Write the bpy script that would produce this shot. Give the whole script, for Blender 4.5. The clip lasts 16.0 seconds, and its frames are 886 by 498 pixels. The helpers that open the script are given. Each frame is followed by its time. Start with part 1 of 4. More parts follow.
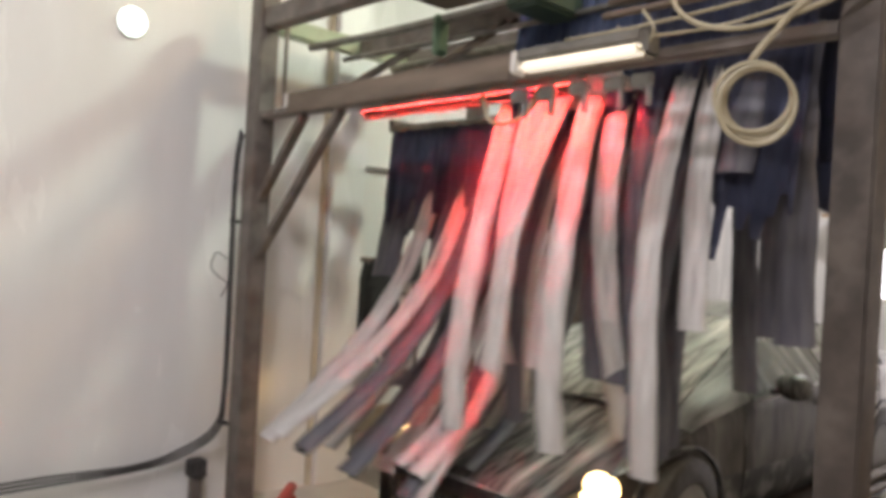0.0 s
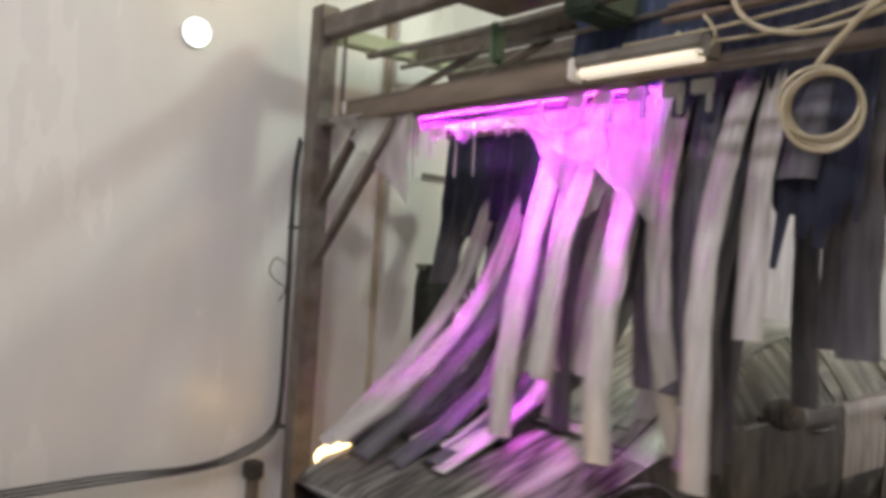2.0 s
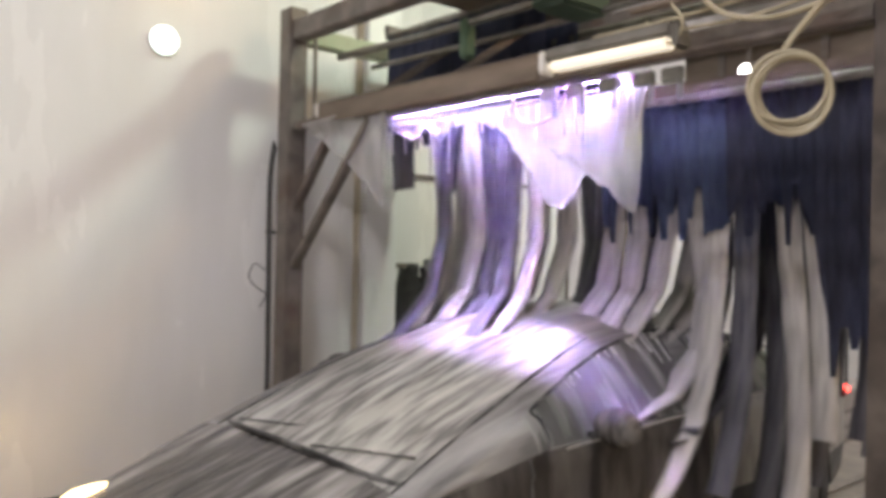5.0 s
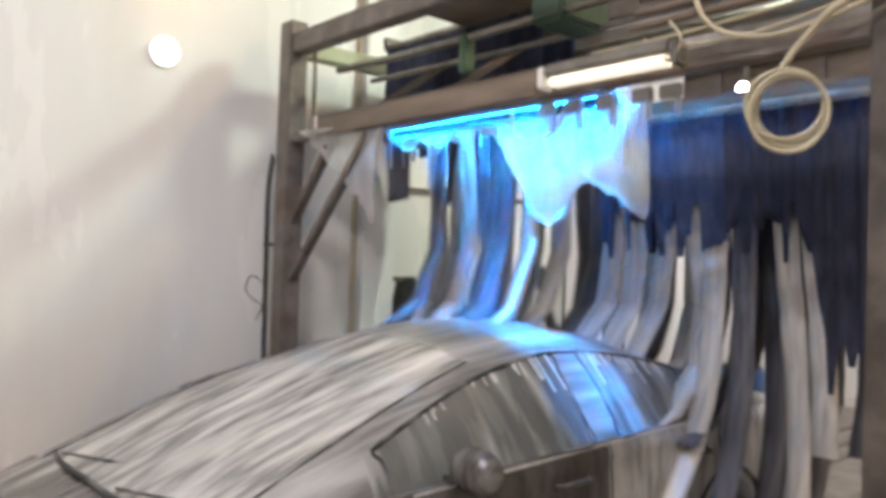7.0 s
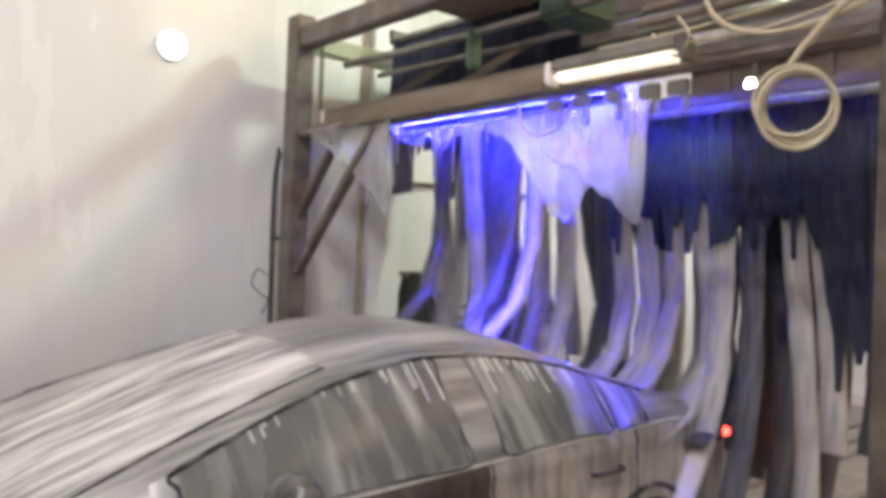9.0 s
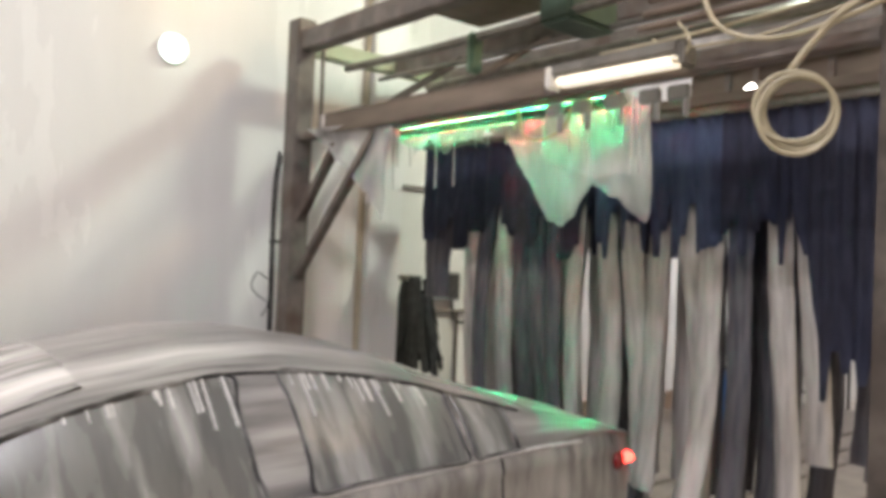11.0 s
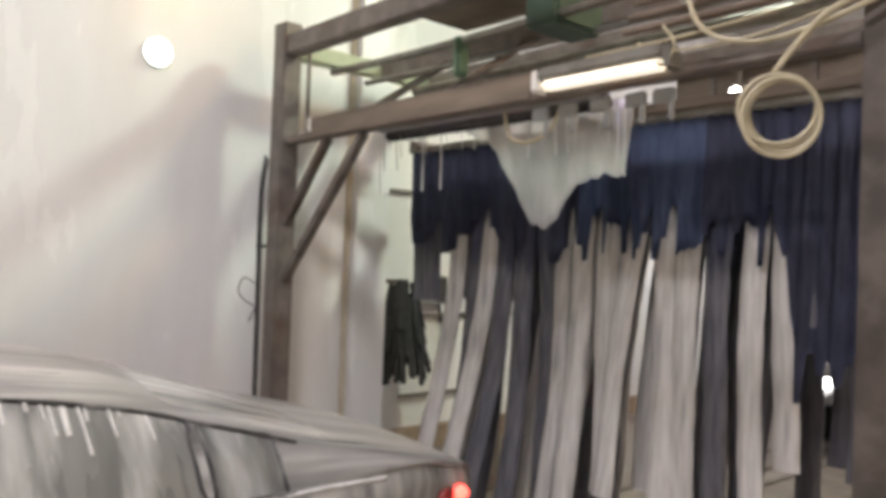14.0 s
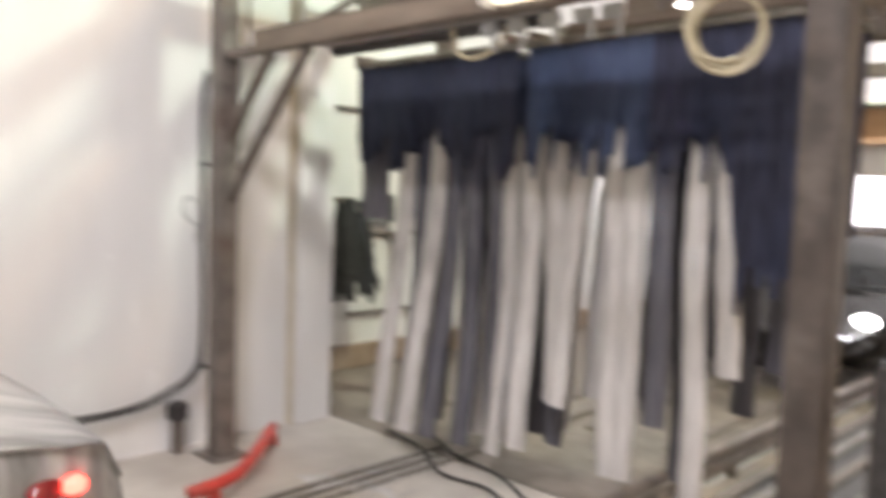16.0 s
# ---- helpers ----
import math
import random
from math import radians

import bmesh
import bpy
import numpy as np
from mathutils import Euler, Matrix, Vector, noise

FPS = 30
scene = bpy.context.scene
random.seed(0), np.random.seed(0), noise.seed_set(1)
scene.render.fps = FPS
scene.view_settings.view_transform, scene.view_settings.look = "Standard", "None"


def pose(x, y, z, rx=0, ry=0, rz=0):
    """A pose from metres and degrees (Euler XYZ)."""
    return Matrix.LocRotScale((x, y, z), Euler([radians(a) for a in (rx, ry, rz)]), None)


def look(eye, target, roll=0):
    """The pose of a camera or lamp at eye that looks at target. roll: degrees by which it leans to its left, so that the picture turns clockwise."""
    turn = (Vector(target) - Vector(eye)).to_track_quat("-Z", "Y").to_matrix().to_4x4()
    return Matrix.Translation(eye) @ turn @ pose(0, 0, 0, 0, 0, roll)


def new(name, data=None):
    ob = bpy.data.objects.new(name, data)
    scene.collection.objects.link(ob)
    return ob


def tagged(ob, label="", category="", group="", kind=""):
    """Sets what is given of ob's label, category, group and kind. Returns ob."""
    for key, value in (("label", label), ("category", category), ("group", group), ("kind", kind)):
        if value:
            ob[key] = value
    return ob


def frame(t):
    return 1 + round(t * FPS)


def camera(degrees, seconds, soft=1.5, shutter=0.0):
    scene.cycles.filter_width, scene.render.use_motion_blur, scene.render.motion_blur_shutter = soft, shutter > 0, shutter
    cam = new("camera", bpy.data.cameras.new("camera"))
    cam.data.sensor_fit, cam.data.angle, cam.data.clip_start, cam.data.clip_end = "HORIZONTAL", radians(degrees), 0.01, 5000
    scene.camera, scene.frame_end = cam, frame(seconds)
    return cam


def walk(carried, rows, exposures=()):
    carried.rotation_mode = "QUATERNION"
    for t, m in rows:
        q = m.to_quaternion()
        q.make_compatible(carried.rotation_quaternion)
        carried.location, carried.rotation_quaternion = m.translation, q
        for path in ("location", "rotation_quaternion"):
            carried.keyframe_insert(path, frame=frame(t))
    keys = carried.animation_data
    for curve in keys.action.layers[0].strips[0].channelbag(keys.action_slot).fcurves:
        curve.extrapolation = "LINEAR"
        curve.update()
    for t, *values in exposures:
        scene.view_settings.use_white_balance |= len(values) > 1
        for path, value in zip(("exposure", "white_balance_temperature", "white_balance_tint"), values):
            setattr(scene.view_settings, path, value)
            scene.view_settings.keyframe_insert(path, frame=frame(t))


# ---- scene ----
EYE_HEIGHT = 1.65
cam = camera(57.8, 16.0, soft=4.5, shutter=0.5)
PATH = [
    (0, pose(0, 0, EYE_HEIGHT, 89.85, -3.30, 46.52)),
    (0.5, pose(0, 0, EYE_HEIGHT, 90.45, -1.35, 46.64)),
    (1, pose(0, 0, EYE_HEIGHT, 89.99, -1.49, 48.09)),
    (1.5, pose(0, 0, EYE_HEIGHT, 88.94, -2.62, 48.91)),
    (2, pose(0, 0, EYE_HEIGHT, 90.11, -3.74, 50.47)),
    (2.5, pose(0, 0, EYE_HEIGHT, 90.93, -1.80, 49.55)),
    (3, pose(0, 0, EYE_HEIGHT, 90.60, -1.20, 49.36)),
    (3.5, pose(0, 0, EYE_HEIGHT, 89.94, -1.10, 49.29)),
    (6, pose(0, 0, EYE_HEIGHT, 90.44, -1.40, 48.83)),
    (6.5, pose(0, 0, EYE_HEIGHT, 90.98, -1.86, 48.92)),
    (7, pose(0, 0, EYE_HEIGHT, 91.01, -1.80, 48.80)),
    (7.5, pose(0, 0, EYE_HEIGHT, 90.75, -1.59, 48.67)),
    (8, pose(0, 0, EYE_HEIGHT, 90.49, -1.30, 48.67)),
    (8.5, pose(0, 0, EYE_HEIGHT, 90.39, -1.70, 48.77)),
    (9, pose(0, 0, EYE_HEIGHT, 90.64, -2.16, 49.22)),
    (11.5, pose(0, 0, EYE_HEIGHT, 90.93, -2.48, 49.15)),
    (12, pose(0, 0, EYE_HEIGHT, 90.97, -2.24, 48.77)),
    (12.5, pose(0, 0, EYE_HEIGHT, 91.06, -2.02, 48.56)),
    (13, pose(0, 0, EYE_HEIGHT, 91.13, -1.72, 48.47)),
    (13.5, pose(0, 0, EYE_HEIGHT, 91.21, -1.98, 48.33)),
    (14, pose(0, 0, EYE_HEIGHT, 91.21, -2.08, 48.31)),
    (14.5, pose(0, 0, EYE_HEIGHT, 90.99, -2.03, 48.22)),
    (15, pose(0, 0, EYE_HEIGHT, 86.70, -2.90, 47.37)),
    (15.2, pose(0, 0, EYE_HEIGHT, 84.84, -1.20, 47.63)),
    (15.5, pose(0, 0, EYE_HEIGHT, 82.82, 0.23, 43.64)),
    (15.8, pose(0, 0, EYE_HEIGHT, 84.21, -1.81, 39.29)),
    (16, pose(0, 0, EYE_HEIGHT, 85.50, -1.82, 44.61)),
]
walk(cam, PATH, [(0, -0.2), (0.5, -0.3), (1, -0.5), (1.5, -0.52), (2, -0.5), (2.5, -0.68), (3, -0.66), (3.5, -0.34), (6, -0.15), (6.5, 0.0), (7, 0.0), (7.5, -0.1), (8, -0.24), (8.5, -0.05), (9, 0.03), (11.5, 0.06), (12, 0.08), (12.5, 0.03), (13, 0.14), (13.5, 0.12), (14, 0.05), (14.5, 0.24), (15.2, 0.42), (16, 0.55)])

# ---- light ----
world = bpy.data.worlds.new("world")
scene.world = world
world.use_nodes = True
sky = world.node_tree.nodes.new("ShaderNodeTexSky")
sky.sky_type, sky.sun_disc = "NISHITA", False
sky.sun_elevation, sky.sun_rotation = radians(35), radians(200)
world.node_tree.links.new(sky.outputs[0], world.node_tree.nodes["Background"].inputs[0])
world.node_tree.nodes["Background"].inputs[1].default_value = 0.1


def lamp(name, eye, target, power, size_x, size_y, colour):
    data = bpy.data.lights.new(name, "AREA")
    data.shape, data.size, data.size_y, data.energy, data.color = "RECTANGLE", size_x, size_y, power, colour
    ob = new(name, data)
    ob.matrix_world = look(eye, target)
    return ob


KEY = (-2.6, 4.76, 4.95)
lamp("key_lamp", KEY, (-4.2, 2.6, 0.5), 150, 0.34, 0.34, (0.87, 1.0, 0.82))
lamp("bay_lamp", (-0.2, -1.2, 4.92), (-0.2, -1.2, 0), 165, 1.2, 0.3, (0.985, 0.94, 1.0))
lamp("bay_lamp", (-1.6, 0.6, 4.92), (-1.6, 0.6, 0), 78, 1.2, 0.3, (0.985, 0.94, 1.0))
lamp("bay_lamp", (-2.6, 9.3, 4.92), (-2.6, 9.3, 0), 165, 1.2, 0.3, (0.985, 0.94, 1.0))
lamp("warm_lamp", (0.4, 3.9, 4.9), (-0.6, 3.6, 0), 88, 0.5, 0.3, (1.0, 0.72, 0.42))


# ---- materials ----
def surface(name, a, b, scale=6.0, rough=0.6, metal=0.0, bump=0.15, stretch=(1, 1, 1), dirt=None, dirt_scale=1.2, dirt_amount=0.5, gloss=0.5, detail=5.0, spread=0.15, dirt_detail=6.0):
    """Two colours mixed by a fine noise, stains of a third at a larger scale, and relief."""
    m = bpy.data.materials.new(name)
    m.use_nodes = True
    n, l = m.node_tree.nodes, m.node_tree.links
    bsdf = n["Principled BSDF"]
    co = n.new("ShaderNodeTexCoord")
    mp = n.new("ShaderNodeMapping")
    mp.inputs["Scale"].default_value = stretch
    l.new(co.outputs["Object"], mp.inputs[0])
    fine = n.new("ShaderNodeTexNoise")
    fine.inputs["Scale"].default_value, fine.inputs["Detail"].default_value = scale, detail
    l.new(mp.outputs[0], fine.inputs["Vector"])
    ramp = n.new("ShaderNodeMapRange")
    ramp.inputs[1].default_value, ramp.inputs[2].default_value = 0.5 - spread, 0.5 + spread
    l.new(fine.outputs[0], ramp.inputs[0])
    mix = n.new("ShaderNodeMix")
    mix.data_type = "RGBA"
    mix.inputs[6].default_value, mix.inputs[7].default_value = (*a, 1), (*b, 1)
    l.new(ramp.outputs[0], mix.inputs[0])
    out = mix.outputs[2]
    if dirt:
        big = n.new("ShaderNodeTexNoise")
        big.inputs["Scale"].default_value, big.inputs["Detail"].default_value = dirt_scale, dirt_detail
        l.new(mp.outputs[0], big.inputs["Vector"])
        r2 = n.new("ShaderNodeMapRange")
        r2.inputs[1].default_value, r2.inputs[2].default_value, r2.inputs[4].default_value = 0.5, 0.72, dirt_amount
        l.new(big.outputs[0], r2.inputs[0])
        mix2 = n.new("ShaderNodeMix")
        mix2.data_type = "RGBA"
        mix2.inputs[7].default_value = (*dirt, 1)
        l.new(out, mix2.inputs[6])
        l.new(r2.outputs[0], mix2.inputs[0])
        out = mix2.outputs[2]
    l.new(out, bsdf.inputs["Base Color"])
    rr = n.new("ShaderNodeMapRange")
    rr.inputs[3].default_value, rr.inputs[4].default_value = max(0.02, rough - 0.08), min(1, rough + 0.1)
    l.new(fine.outputs[0], rr.inputs[0])
    l.new(rr.outputs[0], bsdf.inputs["Roughness"])
    bsdf.inputs["Metallic"].default_value = metal
    bsdf.inputs["Specular IOR Level"].default_value = gloss
    if bump:
        bp = n.new("ShaderNodeBump")
        bp.inputs["Strength"].default_value, bp.inputs["Distance"].default_value = bump, 0.02
        l.new(fine.outputs[0], bp.inputs["Height"])
        l.new(bp.outputs[0], bsdf.inputs["Normal"])
    return m


def glow(name, colour, strength):
    m = bpy.data.materials.new(name)
    m.use_nodes = True
    n = m.node_tree.nodes
    b = n["Principled BSDF"]
    b.inputs["Base Color"].default_value = (*colour, 1)
    b.inputs["Emission Color"].default_value = (*colour, 1)
    b.inputs["Emission Strength"].default_value = strength
    return m


WALL = surface("white_wall_panel", (0.74, 0.73, 0.71), (0.80, 0.79, 0.77), 3.0, 0.25, bump=0.03, stretch=(1, 1, 0.25), dirt=(0.62, 0.58, 0.52), dirt_scale=0.8, dirt_amount=0.35)
PLINTH = surface("stained_plinth", (0.26, 0.18, 0.12), (0.36, 0.27, 0.2), 5.0, 0.7, dirt=(0.14, 0.1, 0.07), dirt_amount=0.7)
BED = surface("wet_brown_channel", (0.13, 0.105, 0.085), (0.25, 0.21, 0.175), 5.0, 0.35, dirt=(0.05, 0.04, 0.032), dirt_amount=0.7)
FLOOR = surface("wet_concrete", (0.5, 0.46, 0.41), (0.6, 0.56, 0.5), 4.0, 0.32, bump=0.12, dirt=(0.2, 0.17, 0.14), dirt_scale=0.7, dirt_amount=0.6)
CEIL = surface("grey_ceiling", (0.42, 0.41, 0.39), (0.5, 0.49, 0.46), 2.0, 0.8)
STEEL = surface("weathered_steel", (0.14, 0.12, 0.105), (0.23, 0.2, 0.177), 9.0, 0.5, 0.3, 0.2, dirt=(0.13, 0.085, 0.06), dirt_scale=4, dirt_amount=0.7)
# Darker, browner copy of the steel, only for the right-hand posts.
DARK_STEEL = surface("dark_brown_steel", (0.06, 0.05, 0.043), (0.13, 0.108, 0.092), 9.0, 0.55, 0.2, 0.2, dirt=(0.05, 0.036, 0.028), dirt_scale=3, dirt_amount=0.7)
GALV = surface("galvanised_steel", (0.2, 0.19, 0.17), (0.3, 0.285, 0.26), 14.0, 0.42, 0.7, 0.1, dirt=(0.22, 0.17, 0.13), dirt_scale=3, dirt_amount=0.6)
CASING = surface("white_casing", (0.72, 0.7, 0.66), (0.8, 0.78, 0.74), 8.0, 0.4, dirt=(0.45, 0.38, 0.3), dirt_scale=5, dirt_amount=0.5)
NAVY = surface("navy_felt", (0.05, 0.053, 0.085), (0.085, 0.092, 0.15), 22.0, 0.8, bump=0.6, stretch=(1, 1, 0.3), dirt=(0.035, 0.05, 0.11), dirt_scale=3, dirt_amount=0.7)
BLUE = surface("blue_felt", (0.09, 0.12, 0.22), (0.14, 0.18, 0.31), 22.0, 0.75, bump=0.6, stretch=(1, 1, 0.3), dirt=(0.012, 0.018, 0.05), dirt_scale=3, dirt_amount=0.7)
NAVY_TOP = surface("dark_blue_felt", (0.055, 0.062, 0.1), (0.085, 0.097, 0.16), 22.0, 0.8, bump=0.6, stretch=(1, 1, 0.3), dirt=(0.014, 0.017, 0.04), dirt_scale=3, dirt_amount=0.7)
BROWN = surface("rusted_sheet", (0.15, 0.115, 0.085), (0.24, 0.19, 0.145), 9.0, 0.55, 0.2, 0.2, stretch=(0.3, 1, 1), dirt=(0.1, 0.065, 0.045), dirt_scale=3, dirt_amount=0.7)
PALE_GREEN = surface("pale_green_paint", (0.4, 0.46, 0.3), (0.5, 0.56, 0.38), 8.0, 0.45, 0.0, 0.1, dirt=(0.25, 0.22, 0.15), dirt_scale=4, dirt_amount=0.6)
RUBBER = surface("black_rubber", (0.03, 0.028, 0.028), (0.06, 0.057, 0.056), 20.0, 0.6)
BRISTLE = surface("black_bristle", (0.012, 0.012, 0.013), (0.03, 0.029, 0.03), 20.0, 0.8)
HOSE = surface("pale_hose", (0.36, 0.31, 0.2), (0.48, 0.42, 0.29), 12.0, 0.4, dirt=(0.36, 0.29, 0.18), dirt_scale=5)
RED = surface("red_paint", (0.5, 0.04, 0.03), (0.62, 0.07, 0.05), 10.0, 0.45, dirt=(0.3, 0.12, 0.09), dirt_scale=4)
BLUE_PLASTIC = surface("blue_plastic", (0.02, 0.09, 0.28), (0.03, 0.12, 0.35), 6.0, 0.4, dirt=(0.05, 0.07, 0.1))
GREY_BOX = surface("grey_enamel", (0.2, 0.2, 0.2), (0.28, 0.28, 0.27), 10.0, 0.45)
WOOD = surface("stained_wood", (0.36, 0.23, 0.12), (0.45, 0.3, 0.17), 9.0, 0.6, stretch=(0.3, 1, 1))
PAINT = surface("foam_streaked_paint", (0.12, 0.115, 0.11), (0.35, 0.335, 0.318), 9.0, 0.3, 0.0, 0.3, stretch=(2.6, 0.17, 0.9), dirt=(0.5, 0.485, 0.46), dirt_scale=3.4, dirt_amount=0.8, detail=8.0, spread=0.16)
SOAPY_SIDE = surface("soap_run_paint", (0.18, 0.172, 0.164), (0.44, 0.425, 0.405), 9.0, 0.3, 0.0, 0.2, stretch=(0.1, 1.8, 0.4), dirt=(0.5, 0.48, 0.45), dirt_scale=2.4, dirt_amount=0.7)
# Hood and mirrors: darker base than the roof paint, with pale streaks.
HOOD = surface("dark_streaked_paint", (0.05, 0.046, 0.043), (0.16, 0.15, 0.14), 12.0, 0.22, 0.0, 0.2, stretch=(2.6, 0.2, 0.9), dirt=(0.58, 0.55, 0.51), dirt_scale=3.4, dirt_amount=0.85, detail=8.0, spread=0.12)
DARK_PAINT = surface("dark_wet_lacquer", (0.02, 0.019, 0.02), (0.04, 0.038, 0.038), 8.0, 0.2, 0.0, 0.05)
# Bumper and front side panels: darker than the roof, few pale streaks.
PAINT_SIDE = surface("dark_side_paint", (0.035, 0.031, 0.028), (0.1, 0.09, 0.08), 8.0, 0.4, 0.0, 0.15, stretch=(0.1, 1.6, 0.5), dirt=(0.3, 0.285, 0.265), dirt_scale=2.4, dirt_amount=0.4, gloss=0.25)
GLASS = surface("soapy_glass", (0.09, 0.092, 0.086), (0.18, 0.18, 0.168), 6.0, 0.26, 0.0, 0.08, stretch=(0.2, 2.2, 0.55), dirt=(0.6, 0.59, 0.56), dirt_scale=4.0, dirt_amount=0.6, detail=3.0, spread=0.25, dirt_detail=4.0)
WET_GLASS = surface("wet_dark_glass", (0.02, 0.022, 0.024), (0.04, 0.043, 0.045), 15.0, 0.1, 0.0, 0.1)
SCREEN = surface("soapy_windscreen", (0.2, 0.195, 0.185), (0.46, 0.44, 0.41), 9.0, 0.2, 0.0, 0.25, stretch=(2.6, 0.2, 0.9), dirt=(0.72, 0.7, 0.66), dirt_scale=3.4, dirt_amount=0.95, detail=8.0, spread=0.09)
SUDS = surface("soap_suds", (0.5, 0.49, 0.47), (0.66, 0.645, 0.62), 30.0, 0.55, 0.0, 0.5)
TRIM = surface("black_trim", (0.012, 0.012, 0.012), (0.04, 0.04, 0.04), 18.0, 0.4, dirt=(0.4, 0.39, 0.37), dirt_scale=7, dirt_amount=0.6)
CHROME = surface("chrome", (0.6, 0.6, 0.6), (0.7, 0.7, 0.7), 10.0, 0.15, 1.0, 0.0)
LIT_TUBE = glow("lit_tube", (1.0, 0.9, 0.74), 0.8)
HEADLIGHT = glow("headlight_glow", (1.0, 0.66, 0.28), 14.0)
TAIL = glow("tail_light_glow", (1.0, 0.05, 0.035), 9.0)
DAYLIGHT = glow("daylight_pane", (1.0, 0.95, 1.0), 2.6)
LAMP_GLOW = glow("lamp_lens", (0.86, 1.0, 0.88), 5.0)
SPOT_GLOW = glow("spot_lens", (1.0, 0.97, 0.95), 14.0)


def felt(name, dry_a, dry_b, soap_a, soap_b, line, amount):
    """Felt strip, dark above and carrying soap below an uneven line; its pattern runs on along the strip's pieces."""
    m = bpy.data.materials.new(name)
    m.use_nodes = True
    n, l = m.node_tree.nodes, m.node_tree.links
    b = n["Principled BSDF"]
    co = n.new("ShaderNodeAttribute")
    co.attribute_name = "strip_co"
    mp = n.new("ShaderNodeMapping")
    mp.inputs["Scale"].default_value = (1, 1, 0.12)
    l.new(co.outputs["Vector"], mp.inputs[0])

    def grain(scale, source, detail=5):
        t = n.new("ShaderNodeTexNoise")
        t.inputs["Scale"].default_value, t.inputs["Detail"].default_value = scale, detail
        l.new(source, t.inputs["Vector"])
        return t.outputs[0]

    def blend(f, x, y):
        k = n.new("ShaderNodeMix")
        k.data_type = "RGBA"
        l.new(f, k.inputs[0])
        for sock, v in ((k.inputs[6], x), (k.inputs[7], y)):
            if isinstance(v, tuple):
                sock.default_value = (*v, 1)
            else:
                l.new(v, sock)
        return k.outputs[2]

    def ramp(v, lo, hi, top=1.0):
        r = n.new("ShaderNodeMapRange")
        r.inputs[1].default_value, r.inputs[2].default_value, r.inputs[4].default_value = lo, hi, top
        l.new(v, r.inputs[0])
        return r.outputs[0]

    fine, wide = grain(40, mp.outputs[0]), grain(14, mp.outputs[0], 3)
    dry = blend(ramp(fine, 0.35, 0.65), dry_a, dry_b)
    soap = blend(ramp(fine, 0.3, 0.7), soap_a, soap_b)
    soap = blend(ramp(wide, 0.54, 0.7, 0.5), soap, dry_b)
    sep = n.new("ShaderNodeSeparateXYZ")
    l.new(co.outputs["Vector"], sep.inputs[0])
    add = n.new("ShaderNodeMath")
    add.operation = "MULTIPLY_ADD"
    l.new(grain(18, mp.outputs[0], 3), add.inputs[0])
    add.inputs[1].default_value = -0.5
    neg = n.new("ShaderNodeMath")
    neg.operation = "MULTIPLY"
    neg.inputs[1].default_value = -1
    l.new(sep.outputs[2], neg.inputs[0])
    l.new(neg.outputs[0], add.inputs[2])
    cover = ramp(add.outputs[0], line - 0.25, line - 0.17, amount)
    l.new(blend(cover, dry, soap), b.inputs["Base Color"])
    b.inputs["Roughness"].default_value = 0.6
    bp = n.new("ShaderNodeBump")
    bp.inputs["Strength"].default_value, bp.inputs["Distance"].default_value = 0.6, 0.01
    l.new(fine, bp.inputs["Height"])
    l.new(bp.outputs[0], b.inputs["Normal"])
    return m


SOAPY_FELT = felt("soapy_navy_felt", (0.02, 0.024, 0.05), (0.05, 0.055, 0.09), (0.44, 0.42, 0.4), (0.66, 0.635, 0.61), 0.12, 1.0)
WET_FELT = felt("wet_navy_felt", (0.04, 0.044, 0.07), (0.065, 0.07, 0.11), (0.06, 0.06, 0.075), (0.17, 0.163, 0.17), 0.35, 0.8)


DARK_FELT = felt("dark_navy_felt", (0.06, 0.06, 0.08), (0.09, 0.09, 0.115), (0.09, 0.085, 0.1), (0.2, 0.19, 0.195), 0.3, 0.5)


def foam_material():
    m = bpy.data.materials.new("soap_foam")
    m.use_nodes = True
    n, l = m.node_tree.nodes, m.node_tree.links
    out = n["Material Output"]
    b = n["Principled BSDF"]
    b.inputs["Base Color"].default_value = (0.86, 0.85, 0.84, 1)
    b.inputs["Roughness"].default_value = 0.55
    tl = n.new("ShaderNodeBsdfTranslucent")
    tl.inputs[0].default_value = (0.9, 0.9, 0.9, 1)
    tr = n.new("ShaderNodeBsdfTransparent")
    co, mp = n.new("ShaderNodeTexCoord"), n.new("ShaderNodeMapping")
    mp.inputs["Scale"].default_value = (2.0, 2.0, 0.6)
    l.new(co.outputs["Object"], mp.inputs[0])
    no = n.new("ShaderNodeTexNoise")
    no.inputs["Scale"].default_value, no.inputs["Detail"].default_value = 5, 3
    l.new(mp.outputs[0], no.inputs["Vector"])
    mr = n.new("ShaderNodeMapRange")
    mr.inputs[1].default_value, mr.inputs[2].default_value, mr.inputs[3].default_value, mr.inputs[4].default_value = 0.3, 0.7, 0.28, 0.55
    l.new(no.outputs[0], mr.inputs[0])
    bp = n.new("ShaderNodeBump")
    bp.inputs["Strength"].default_value = 0.12
    l.new(no.outputs[0], bp.inputs["Height"])
    l.new(bp.outputs[0], b.inputs["Normal"])
    m1, m2 = n.new("ShaderNodeMixShader"), n.new("ShaderNodeMixShader")
    m1.inputs[0].default_value = 0.5
    l.new(b.outputs[0], m1.inputs[1])
    l.new(tl.outputs[0], m1.inputs[2])
    l.new(mr.outputs[0], m2.inputs[0])
    l.new(m1.outputs[0], m2.inputs[1])
    l.new(tr.outputs[0], m2.inputs[2])
    l.new(m2.outputs[0], out.inputs[0])
    return m


FOAM = foam_material()


